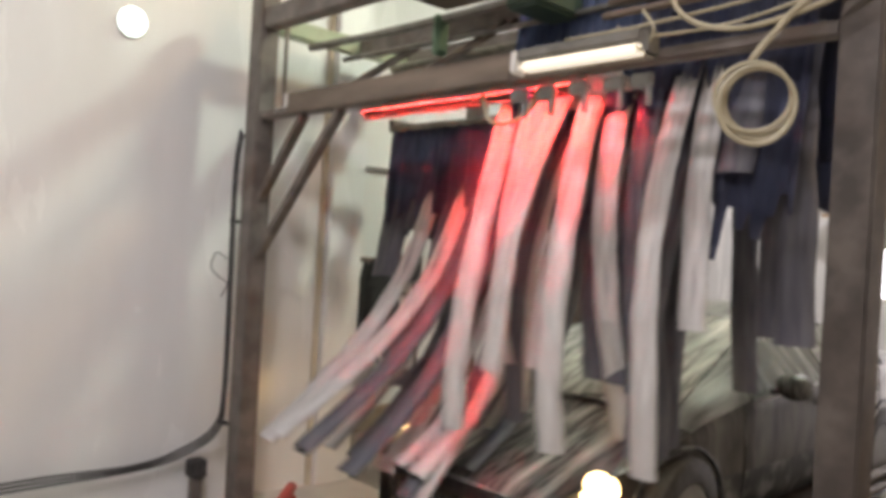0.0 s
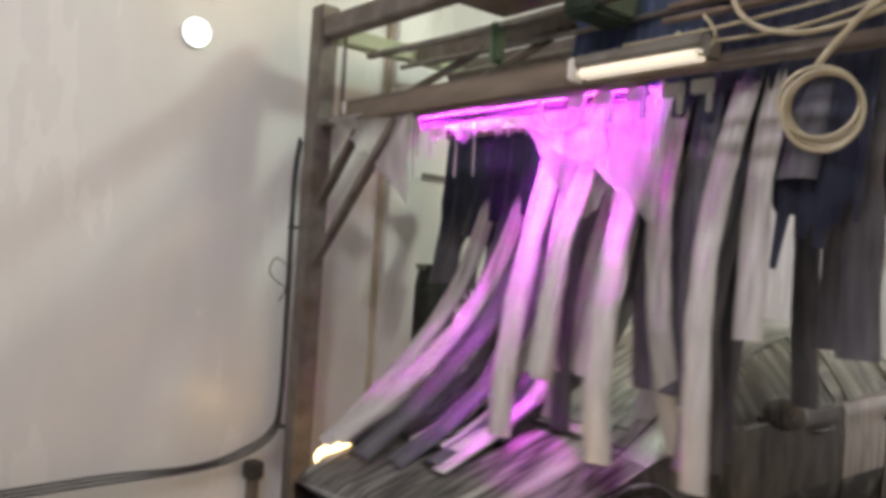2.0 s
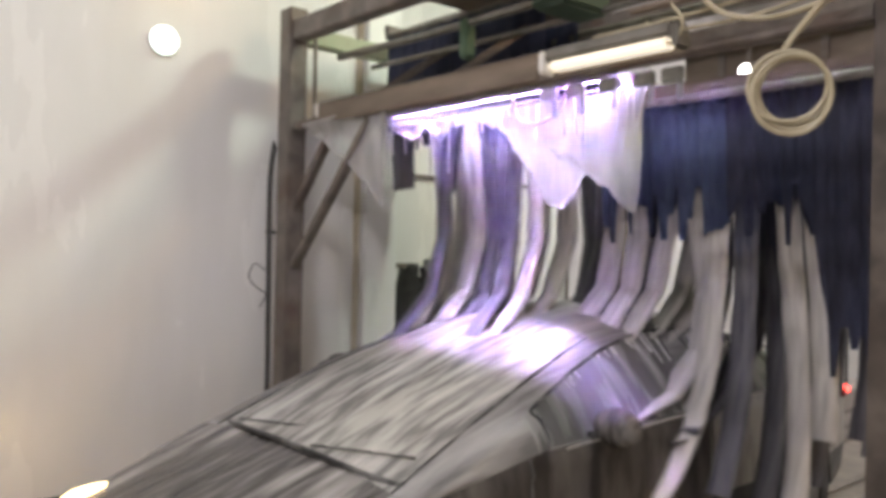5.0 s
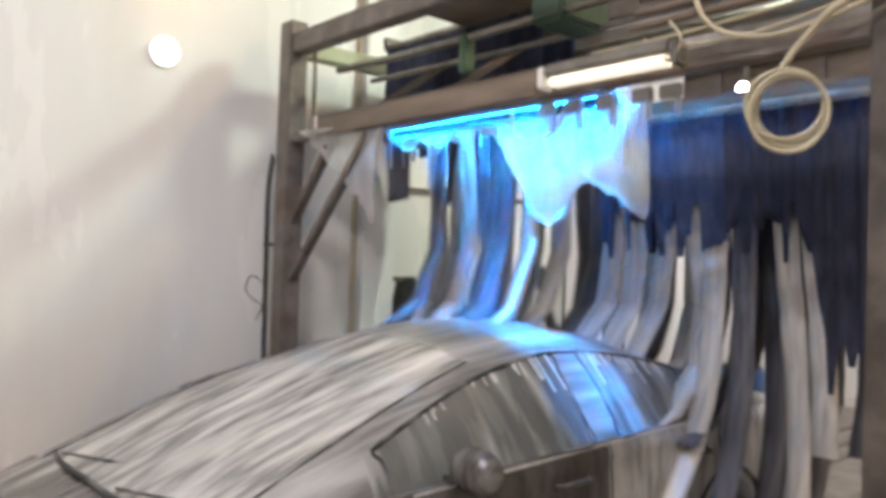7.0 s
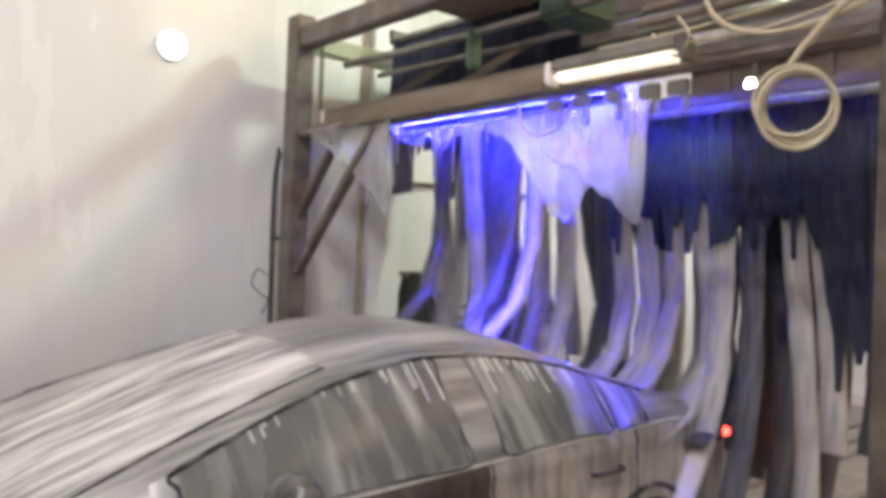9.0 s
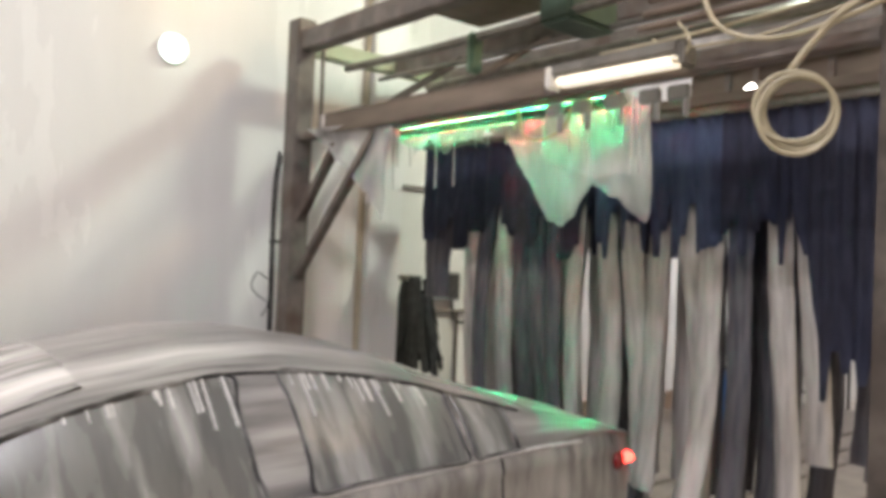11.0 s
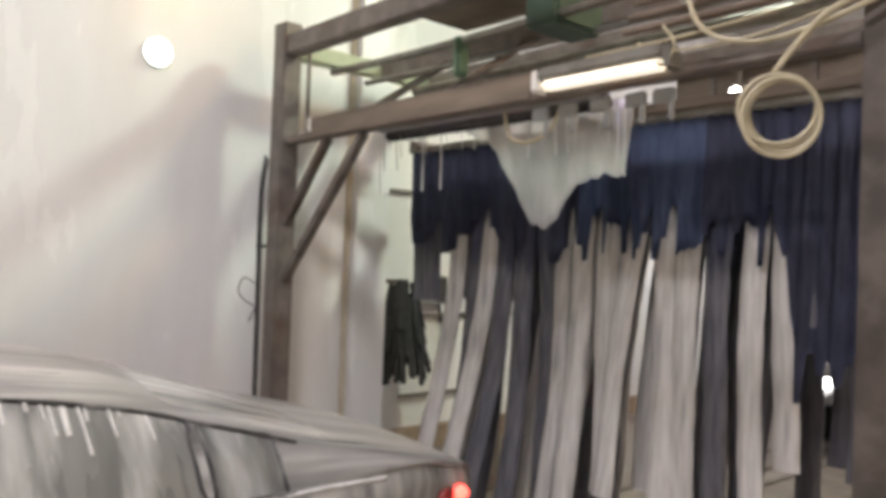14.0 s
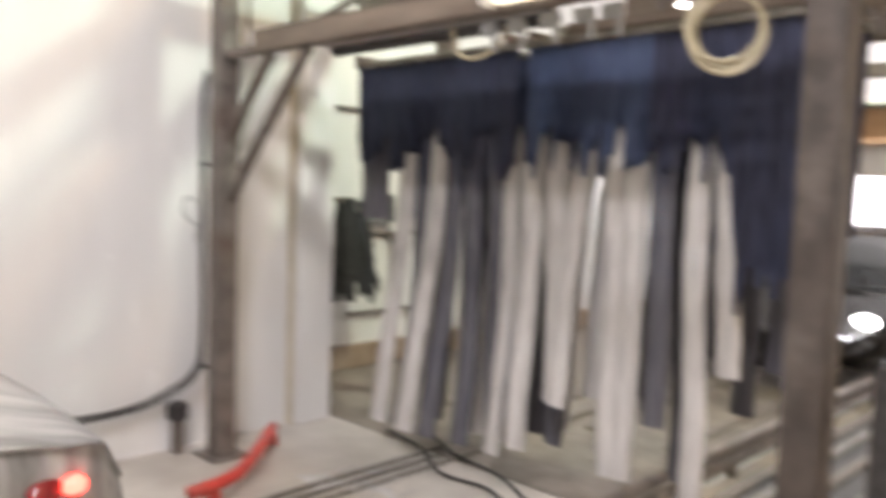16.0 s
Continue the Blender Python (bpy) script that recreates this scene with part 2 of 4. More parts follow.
def smoked_plastic():
    m = bpy.data.materials.new("smoked_plastic")
    m.use_nodes = True
    n, l = m.node_tree.nodes, m.node_tree.links
    b, tl, mx = n["Principled BSDF"], n.new("ShaderNodeBsdfTranslucent"), n.new("ShaderNodeMixShader")
    b.inputs["Base Color"].default_value, b.inputs["Roughness"].default_value = (0.3, 0.29, 0.28, 1), 0.35
    tl.inputs[0].default_value = (0.12, 0.12, 0.12, 1)
    mx.inputs[0].default_value = 0.06
    l.new(b.outputs[0], mx.inputs[1])
    l.new(tl.outputs[0], mx.inputs[2])
    l.new(mx.outputs[0], n["Material Output"].inputs[0])
    return m


SMOKED = smoked_plastic()
LED = [glow("led_" + n, c, s) for n, c, s in (
    ("red", (1.0, 0.045, 0.04), 2000), ("green", (0.01, 1.0, 0.34), 1250), ("blue", (0.03, 0.035, 1.0), 8000), ("yellow", (1.0, 0.68, 0.2), 2500),
    ("cyan", (0.004, 0.28, 1.0), 7000), ("magenta", (0.85, 0.05, 1.0), 4000), ("white", (0.56, 0.44, 1.0), 3600))] + [RUBBER] * 3


# ---- mesh helpers ----
def mesh_of(bm, name, material, smooth=False):
    me = bpy.data.meshes.new(name)
    if smooth:
        for f in bm.faces:
            f.smooth = True
    bm.to_mesh(me)
    bm.free()
    me.materials.append(material)
    return me


def part(name, bm, material, parent=None, label="", at=None, smooth=False):
    """One mesh object under a thing or a part."""
    me = bm if isinstance(bm, bpy.types.Mesh) else mesh_of(bm, name, material, smooth)
    ob = new(name, me)
    if parent:
        ob.parent = parent
    if at is not None:
        ob.matrix_basis = at
    if label:
        ob["label"] = label
    return ob


def thing(name, label, category, at=None, group="", kind=""):
    ob = new(name)
    ob.empty_display_size = 0.1
    if at is not None:
        ob.matrix_basis = at
    return tagged(ob, label, category, group, kind)


def box(x0, y0, z0, x1, y1, z1, bevel=0.006, bm=None):
    own = bmesh.new()
    bmesh.ops.create_cube(own, size=1, matrix=Matrix.LocRotScale(((x0 + x1) / 2, (y0 + y1) / 2, (z0 + z1) / 2), None, (abs(x1 - x0), abs(y1 - y0), abs(z1 - z0))))
    if bevel:
        bmesh.ops.bevel(own, geom=own.edges[:], offset=bevel, segments=2, affect="EDGES")
    if bm is None:
        return own
    me = bpy.data.meshes.new("tmp")
    own.to_mesh(me)
    own.free()
    bm.from_mesh(me)
    bpy.data.meshes.remove(me)
    return bm


def bar(a, b, w, h, bevel=0.006, bm=None):
    """A square bar from a to b, w wide and h high."""
    a, b = Vector(a), Vector(b)
    own = box(-w / 2, -h / 2, 0, w / 2, h / 2, (b - a).length, bevel)
    z = (b - a).normalized()
    side = Vector((0, 0, 1)).cross(z)
    side = side.normalized() if side.length > 1e-4 else Vector((1, 0, 0))
    up = z.cross(side)
    m = Matrix((side, up, z)).transposed().to_4x4()
    m.translation = a
    own.transform(m)
    if bm is None:
        return own
    me = bpy.data.meshes.new("tmp")
    own.to_mesh(me)
    own.free()
    bm.from_mesh(me)
    bpy.data.meshes.remove(me)
    return bm


def tube(points, radius, sides=8, bm=None, closed=False):
    """A round tube through points, smoothed by a spline."""
    pts = [Vector(p) for p in points]
    dense = []
    n = len(pts)
    for i in range(n if closed else n - 1):
        p0 = pts[(i - 1) % n] if closed or i > 0 else pts[0]
        p1, p2 = pts[i], pts[(i + 1) % n]
        p3 = pts[(i + 2) % n] if closed or i + 2 < n else pts[-1]
        for k in range(6):
            t = k / 6
            dense.append(0.5 * (2 * p1 + (p2 - p0) * t + (2 * p0 - 5 * p1 + 4 * p2 - p3) * t * t + (3 * p1 - p0 - 3 * p2 + p3) * t ** 3))
    if not closed:
        dense.append(pts[-1])
    bm = bm or bmesh.new()
    rings, m = [], len(dense)
    for i, p in enumerate(dense):
        d = (dense[(i + 1) % m] - dense[i - 1]) if closed else (dense[min(i + 1, m - 1)] - dense[max(i - 1, 0)])
        d.normalize()
        s = d.cross(Vector((0.13, 0.21, 0.97))).normalized()
        u = d.cross(s)
        rings.append([bm.verts.new(p + radius * (math.cos(a) * s + math.sin(a) * u)) for a in [2 * math.pi * k / sides for k in range(sides)]])
    for i in range(m if closed else m - 1):
        a, b = rings[i], rings[(i + 1) % m]
        for k in range(sides):
            bm.faces.new((a[k], a[(k + 1) % sides], b[(k + 1) % sides], b[k]))
    if not closed:
        bm.faces.new(rings[0][::-1])
        bm.faces.new(rings[-1])
    bmesh.ops.recalc_face_normals(bm, faces=bm.faces[:])
    return bm


def cyl(x, y, z, r, depth, axis="Z", segments=24, bevel=0.0, r2=None):
    bm = bmesh.new()
    rot = {"X": pose(0, 0, 0, 0, 90, 0), "Y": pose(0, 0, 0, 90, 0, 0), "Z": Matrix()}[axis]
    bmesh.ops.create_cone(bm, cap_ends=True, segments=segments, radius1=r, radius2=r if r2 is None else r2, depth=depth, matrix=Matrix.Translation((x, y, z)) @ rot)
    if bevel:
        bmesh.ops.bevel(bm, geom=[e for e in bm.edges if len(e.link_faces) == 2 and e.calc_face_angle(0) > 1], offset=bevel, segments=2, affect="EDGES")
    return bm


# ---- the bay ----
def structure(name, bm, material, label, category):
    return tagged(part(name, bm, material), label, category, kind="structure")


structure("floor", box(-7, -7, -0.2, 5, 14, 0, 0), FLOOR, "wet grey concrete floor of the wash bay", "floor")
structure("wall_west", box(-4.75, -7, 0, -4.5, 3.4, 5.2, 0), WALL, "glossy white panelled wall beside the wash lane", "wall")
structure("pilaster", box(-4.5, 3.14, 0, -4.42, 3.42, 5.2, 0.008), WALL, "white pilaster at the end of the wall", "wall")
structure("trim_strip", box(-4.498, 3.10, 0, -4.47, 3.137, 5.2, 0.004), surface("aged_trim", (0.5, 0.44, 0.32), (0.6, 0.54, 0.42), 6.0, 0.5), "yellowed joint strip on the white wall", "trim")
structure("wall_recess", box(-5.6, 3.15, 0, -4.752, 3.4, 5.2, 0), WALL, "white return wall of the recess", "wall")
structure("wall_back_west", box(-5.85, 3.15, 0.0, -5.602, 13, 5.2, 0), WALL, "white painted wall with conduits", "wall")
structure("baseboard", box(-5.6, 3.41, 0, -5.5, 11.4, 0.2, 0.01), PLINTH, "brown stained plinth under the white wall", "plinth")
structure("wall_south", box(-7, -7.25, 0, 5, -7, 5.2, 0), WALL, "plain white end wall", "wall")
structure("wall_east", box(3.6, -7, 0, 3.85, 13, 5.2, 0), WALL, "plain white side wall", "wall")
structure("ceiling", box(-7, -7, 5.0, 5, 14, 5.2, 0), CEIL, "grey ceiling of the wash bay", "ceiling")


def end_wall():
    bm = bmesh.new()
    y0, y1 = 11.5, 11.75
    box(-5.6, y0, 0, -4.0, y1, 5.0, 0, bm)
    box(-4.0, y0, 0, -2.3, y1, 1.25, 0, bm)
    box(-4.0, y0, 2.0, -2.3, y1, 5.0, 0, bm)
    box(-2.3, y0, 0, -1.9, y1, 5.0, 0, bm)
    box(-1.9, y0, 2.4, 0.9, y1, 5.0, 0, bm)
    box(0.9, y0, 0, 3.6, y1, 5.0, 0, bm)
    structure("wall_north", bm, WALL, "white end wall with a window and an open entrance", "wall")
    w = thing("window_1", "bright window in the white end wall", "window", kind="structure")
    part("window_frame", box(-4.0, 11.49, 1.25, -2.3, 11.53, 1.3, 0.004), CASING, w)
    part("window_frame", box(-4.0, 11.49, 1.95, -2.3, 11.53, 2.0, 0.004), CASING, w)
    for x in (-4.0, -3.18, -2.35):
        part("window_frame", box(x, 11.492, 1.303, x + 0.05, 11.528, 1.947, 0.004), CASING, w)
    part("pane", box(-3.95, 11.58, 1.3, -3.18, 11.59, 1.95, 0), DAYLIGHT, w)
    part("pane", box(-3.13, 11.58, 1.3, -2.35, 11.59, 1.95, 0), DAYLIGHT, w)
    structure("backdrop", box(-2.6, 13.9, 0, 2.2, 13.95, 3.2, 0), DAYLIGHT, "bright daylight outside the entrance", "daylight")


end_wall()


# ---- gantry ----
GX0, GX1, GY0, GY1 = -4.215, -0.86, 2.45, 4.27


def gantry():
    g = thing("wash_gantry", "weathered steel gantry frame of the car wash standing over the lane", "gantry")
    for x in (GX0, GX1):
        for y in (GY0, GY1):
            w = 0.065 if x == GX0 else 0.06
            po = part("post", box(x - w, y - 0.06, 0, x + w, y + 0.06, 3.06, 0.008), STEEL if x == GX0 else DARK_STEEL, g, "" if x == GX0 else "dark brown steel post")
            part("base_plate", box(x - 0.13, y - 0.12, 0, x + 0.13, y + 0.12, 0.014, 0.003), STEEL, po)
    for y in (GY0, GY1):
        part("top_beam", box(GX0 + 0.072, y - 0.05, 2.86, GX1 - 0.062, y + 0.05, 2.98, 0.008), STEEL, g)
    part("lower_beam", box(GX0 + 0.072, GY0 - 0.04, 2.332, GX1 - 0.062, GY0 + 0.03, 2.378, 0.008), STEEL, g)
    for y in (3.16, 3.56):
        part("cross_beam", box(GX0 + 0.052, y - 0.05, 2.84, GX1 - 0.052, y + 0.05, 2.95, 0.008), STEEL, g)
    for x in (GX0, GX1):
        part("side_beam", box(x - 0.05, GY0 + 0.062, 2.86, x + 0.05, GY1 - 0.062, 2.96, 0.008), PALE_GREEN, g, "pale green painted side beam")
    part("brace", bar((GX0 + 0.06, GY0, 1.87), (-3.745, GY0, 2.333), 0.055, 0.045), STEEL, g)
    part("brace", bar((GX0 + 0.06, GY0, 1.53), (-3.405, GY0, 2.333), 0.055, 0.045), STEEL, g)
    part("duct", box(-3.84, GY0 - 0.055, 2.338, -2.2, GY0 - 0.042, 2.44, 0.003), BROWN, g, "brown rusted sheet-metal duct")
    part("duct_top", box(-3.84, GY0 - 0.055, 2.441, -2.2, GY0 + 0.05, 2.449, 0.002), BROWN, g, "brown rusted sheet-metal cover")
    part("duct_end", box(-3.872, GY0 - 0.06, 2.379, -3.842, GY0 + 0.055, 2.452, 0.005), CASING, g)
    part("hanger_rod", tube([(-4.05, 2.5, 2.38), (-4.05, 2.5, 2.87)], 0.012), STEEL, g)
    for x in (-3.62, -3.52, -3.0, -2.92):
        part("hanger_strut", bar((x, 2.62, 2.5), (x + 0.09, 3.12, 2.86), 0.03, 0.02, 0.003), STEEL, g)
    part("rear_panel", box(-2.75, GY1 + 0.055, 2.42, GX1 - 0.065, GY1 + 0.07, 2.855, 0.004), BROWN, g, "rusted sheet-metal rear panel")
    for x in (-2.5, -1.9, -1.3):
        part("panel_rib", box(x - 0.02, GY1 + 0.035, 2.43, x + 0.02, GY1 + 0.054, 2.85, 0.004), STEEL, g)
    # drive shaft, motor and plumbing between the top beams
    part("drive_shaft", tube([(GX0 + 0.1, 3.36, 2.8), (GX1 - 0.1, 3.36, 2.8)], 0.03, 12), GALV, g)
    part("gearbox", box(-2.5, 2.66, 2.74, -2.3, 3.0, 2.94, 0.02), surface("green_enamel", (0.05, 0.085, 0.06), (0.08, 0.125, 0.09), 8.0, 0.5, dirt=(0.12, 0.1, 0.07)), g, "dark green gearbox")
    part("pipe", tube([(-4.1, 2.7, 2.8), (-3.0, 2.7, 2.78), (-1.0, 2.7, 2.8)], 0.022), GALV, g)
    part("pipe", tube([(-4.1, 2.95, 2.78), (-2.6, 2.95, 2.76), (-1.0, 2.95, 2.78)], 0.016), GALV, g)
    part("valve", box(-2.98, 2.66, 2.6, -2.93, 2.74, 2.8, 0.012), surface("green_valve", (0.12, 0.2, 0.13), (0.16, 0.26, 0.17), 8.0, 0.5), g)
    part("top_pan", box(-3.35, 2.6, 2.99, -2.6, 3.1, 3.03, 0.006), surface("brown_pan", (0.2, 0.16, 0.12), (0.28, 0.22, 0.17), 5.0, 0.6), g)


gantry()


# ---- foam and light bar ----
SLOT_TILT = 34


def light_bar():
    """A trough under the lower beam; in it a drum with seven coloured faces and three dark ones turns behind a slot."""
    b = thing("foam_light_bar", "grey steel foam trough with a colour-changing light slot under it", "light bar", pose(-3.0, 2.47, 2.418))
    x0, x1 = -0.4, 1.02
    part("trough", box(-1.05, 0.18, 0.0, 1.15, 0.29, 0.12, 0.01), GALV, b, at=Matrix())
    hood, tilt, rims = bmesh.new(), radians(SLOT_TILT), []
    for x in (x0 - 0.012, x1 + 0.012):
        for r in (0.072, 0.077):
            rims.append([hood.verts.new((x, r * math.cos(a), r * math.sin(a))) for a in [-math.pi / 2 + tilt + math.pi / 8 + k * math.pi / 4 for k in range(8)]])
    ia, oa, ib, ob = rims
    for k in range(6):
        for p, q in ((ia, ib), (ob, oa), (oa, ia), (ib, ob)):
            hood.faces.new((p[k], p[k + 1], q[k + 1], q[k]))
    hood.faces.new(oa[::-1])
    hood.faces.new(ob)
    bmesh.ops.recalc_face_normals(hood, faces=hood.faces[:])
    part("hood", hood, STEEL, b, at=pose(0, 0.09, 0.0))
    lens = bmesh.new()
    edge = [-math.pi / 2 + tilt + math.pi / 8 + k * math.pi / 4 for k in (6, 7)]
    vs = [lens.verts.new((x, r * math.cos(a), r * math.sin(a))) for x in (x0 - 0.012, x1 + 0.012) for r in (0.072, 0.077) for a in edge]
    for f in ((0, 1, 3, 2), (4, 6, 7, 5), (0, 4, 5, 1), (2, 3, 7, 6), (0, 2, 6, 4), (1, 5, 7, 3)):
        lens.faces.new([vs[i] for i in f])
    bmesh.ops.recalc_face_normals(lens, faces=lens.faces[:])
    part("diffuser", lens, SMOKED, b, "smoked plastic diffuser along the hood", pose(0, 0.09, 0.0))
    for e in (-1, 1):
        lip = box(x0 - 0.01, -0.0075, -0.0015, x1 + 0.01, 0.0075, 0.0015, 0)
        lip.transform(pose(0, 0.09, 0) @ Matrix.Translation((0, math.sin(tilt) * 0.0685 + e * 0.022 * math.cos(tilt), -math.cos(tilt) * 0.0685 + e * 0.022 * math.sin(tilt))) @ Matrix.Rotation(tilt, 4, "X"))
        part("lip", lip, STEEL, b)
    down = Vector((0, math.sin(tilt), -math.cos(tilt)))
    across = Vector((0, math.cos(tilt), math.sin(tilt)))
    # Added fins that keep the coloured light from spreading sideways onto the wall.
    for k in range(49):
        x = x0 + k * (x1 - x0) / 48
        bm = bmesh.new()
        vs = [bm.verts.new(Vector((x + e, 0.09, 0)) + down * (0.079 + d) + across * w) for e in (-0.0015, 0.0015) for d in (0, 0.05) for w in (-0.028, 0.028)]
        for f in ((0, 1, 3, 2), (4, 6, 7, 5), (0, 4, 5, 1), (2, 3, 7, 6), (0, 2, 6, 4), (1, 5, 7, 3)):
            bm.faces.new([vs[i] for i in f])
        bmesh.ops.recalc_face_normals(bm, faces=bm.faces[:])
        part("spill_louvre", bm, RUBBER, b)
    # Added plate before the fins, to cut spill towards the front.
    spill_baffle = bmesh.new()
    vs = [spill_baffle.verts.new(Vector((x, 0.09, 0)) + down * (0.079 + d) + across * w) for x in (x0, x1) for d in (0, 0.024) for w in (-0.031, -0.029)]
    for f in ((0, 1, 3, 2), (4, 6, 7, 5), (0, 4, 5, 1), (2, 3, 7, 6), (0, 2, 6, 4), (1, 5, 7, 3)):
        spill_baffle.faces.new([vs[i] for i in f])
    bmesh.ops.recalc_face_normals(spill_baffle, faces=spill_baffle.faces[:])
    part("spill_baffle", spill_baffle, RUBBER, b)
    drum = part("colour_drum", cyl((x0 + x1) / 2, 0, 0, 0.03, x1 - x0, "X", 12), STEEL, b)
    r = 0.06
    h = r * math.tan(math.pi / 10)
    for k in range(10):
        a = k * math.pi / 5
        c, t = Vector((0, math.cos(a), math.sin(a))), Vector((0, -math.sin(a), math.cos(a)))
        bm = bmesh.new()
        vs = [bm.verts.new(Vector((x, 0, 0)) + c * rr + t * h * 0.42 * s * rr / r) for rr in (r, r - 0.01) for s in (-1, 1) for x in (x0, x1)]
        for f in ((0, 1, 3, 2), (4, 6, 7, 5), (0, 4, 5, 1), (2, 3, 7, 6), (0, 2, 6, 4), (1, 5, 7, 3)):
            bm.faces.new([vs[i] for i in f])
        bmesh.ops.recalc_face_normals(bm, faces=bm.faces[:])
        part("light_strip", bm, LED[k], drum)
        a += math.pi / 10
        fin = box(x0, -0.011, -0.0008, x1, 0.011, 0.0008, 0)
        fin.transform(Matrix.Rotation(a, 4, "X") @ Matrix.Translation((0, 0.0545, 0)))
        part("fin", fin, RUBBER, drum)
    return drum


DRUM = light_bar()


def tube_light():
    t = thing("strip_light", "lit fluorescent batten light with grey housing on the lower beam", "strip light", pose(-1.82, 2.37, 2.385))
    part("housing", box(-0.285, -0.045, 0.0, 0.285, 0.035, 0.05, 0.012), GALV, t)
    part("diffuser", box(-0.27, -0.045, -0.036, 0.27, 0.03, -0.001, 0.014), LIT_TUBE, t)
    part("end_cap", box(-0.31, -0.055, -0.045, -0.287, 0.035, 0.045, 0.01), CASING, t)
    part("end_cap", box(0.287, -0.055, -0.045, 0.31, 0.035, 0.045, 0.01), GALV, t)


tube_light()


def foam_piece(profile, seed):
    """A thin drooping sheet of foam; the profile gives its length along x. Hangs from its origin."""
    rnd = random.Random(seed)
    bm = bmesh.new()
    x0, x1 = profile[0][0], profile[-1][0]
    nx, nz = 45, 12
    xs = np.linspace(x0, x1, nx)
    ln = np.interp(xs, [p[0] for p in profile], [p[1] for p in profile])
    for _ in range(3):
        ln[1:-1] = (ln[:-2] + 2 * ln[1:-1] + ln[2:]) / 4
    ln = ln + np.array([0.012 * math.sin(x * 31 + seed) + 0.006 * math.sin(x * 77 + seed) + rnd.uniform(-0.004, 0.004) for x in xs])
    mid = (x0 + x1) / 2
    grid = []
    for j in range(nz):
        v = j / (nz - 1)
        row = []
        for k, x in enumerate(xs):
            row.append(bm.verts.new((x + (mid - x) * 0.12 * v * v + 0.01 * math.sin(v * 5 + seed), 0.016 * math.sin(x * 9 + seed * 1.7) * v + 0.02 * math.sin(v * 4 + x * 5) + 0.12 * ln[k] * v ** 1.4, -max(0.015, ln[k]) * v)))
        grid.append(row)
    for j in range(nz - 1):
        for i in range(nx - 1):
            bm.faces.new((grid[j][i], grid[j][i + 1], grid[j + 1][i + 1], grid[j + 1][i]))
    bmesh.ops.solidify(bm, geom=bm.faces[:], thickness=0.005)
    return bm


FOAM_PIECES = []


def foam_curtain():
    rnd = random.Random(11)
    f = thing("foam_curtain", "milky sheet of soap foam pouring from the trough", "foam", pose(0, 2.64, 2.365))
    # (x of the sheet, its offset in depth, its lower edge, time it starts, time it falls)
    sheets = [
        (-3.6, -0.24, ((-0.4, 0.05), (-0.2, 0.14), (0.0, 0.26), (0.18, 0.42), (0.28, 0.52), (0.33, 0.42), (0.36, 0.1)), 0.95, 13.52),
        (-3.15, 0.0, ((-0.38, 0.06), (-0.25, 0.14), (-0.1, 0.08), (0.05, 0.17), (0.2, 0.09), (0.38, 0.14)), 0.7, 13.45),
        (-2.34, 0.024, ((-0.5, 0.06), (-0.3, 0.16), (-0.12, 0.27), (0.05, 0.3), (0.2, 0.38), (0.34, 0.5), (0.42, 0.55), (0.47, 0.4), (0.49, 0.1)), 0.86, 13.54),
        (-2.46, 0.044, ((-0.5, 0.05), (-0.3, 0.16), (-0.12, 0.38), (0.0, 0.52), (0.08, 0.56), (0.2, 0.4), (0.36, 0.3), (0.55, 0.34), (0.6, 0.1)), 0.92, 14.02)]
    for i, (x, back, edge, start, fall) in enumerate(sheets):
        p = part("foam_sheet", foam_piece(edge, i), FOAM, f, smooth=True)
        FOAM_PIECES.append((p, x, back, start, fall, rnd.uniform(0, 6)))


foam_curtain()


def drips():
    rnd = random.Random(5)
    d = thing("foam_drips", "thin white strings of foam hanging from the trough", "foam", pose(0, 2.63, 2.35), kind="stuff")
    bm = bmesh.new()
    for i in range(34):
        x = -3.5 + i * 0.05 + rnd.uniform(-0.02, 0.02)
        ln = rnd.choice((0.05, 0.08, 0.1, 0.14, 0.2, 0.32))
        y = rnd.uniform(-0.02, 0.02)
        tube([(x, y, 0.0), (x + 0.004, y, -ln * 0.5), (x + rnd.uniform(-0.01, 0.01), y + 0.01, -ln)], rnd.uniform(0.0025, 0.006), 5, bm)
    part("foam_strings", bm, FOAM, d, smooth=True)
    return d


DRIPS = drips()

# ---- cloth curtains ----
NSEG, HEAD = 6, 0.56
TOP_Z, ROW_Y = 2.40, (3.34, 3.6, 3.86)


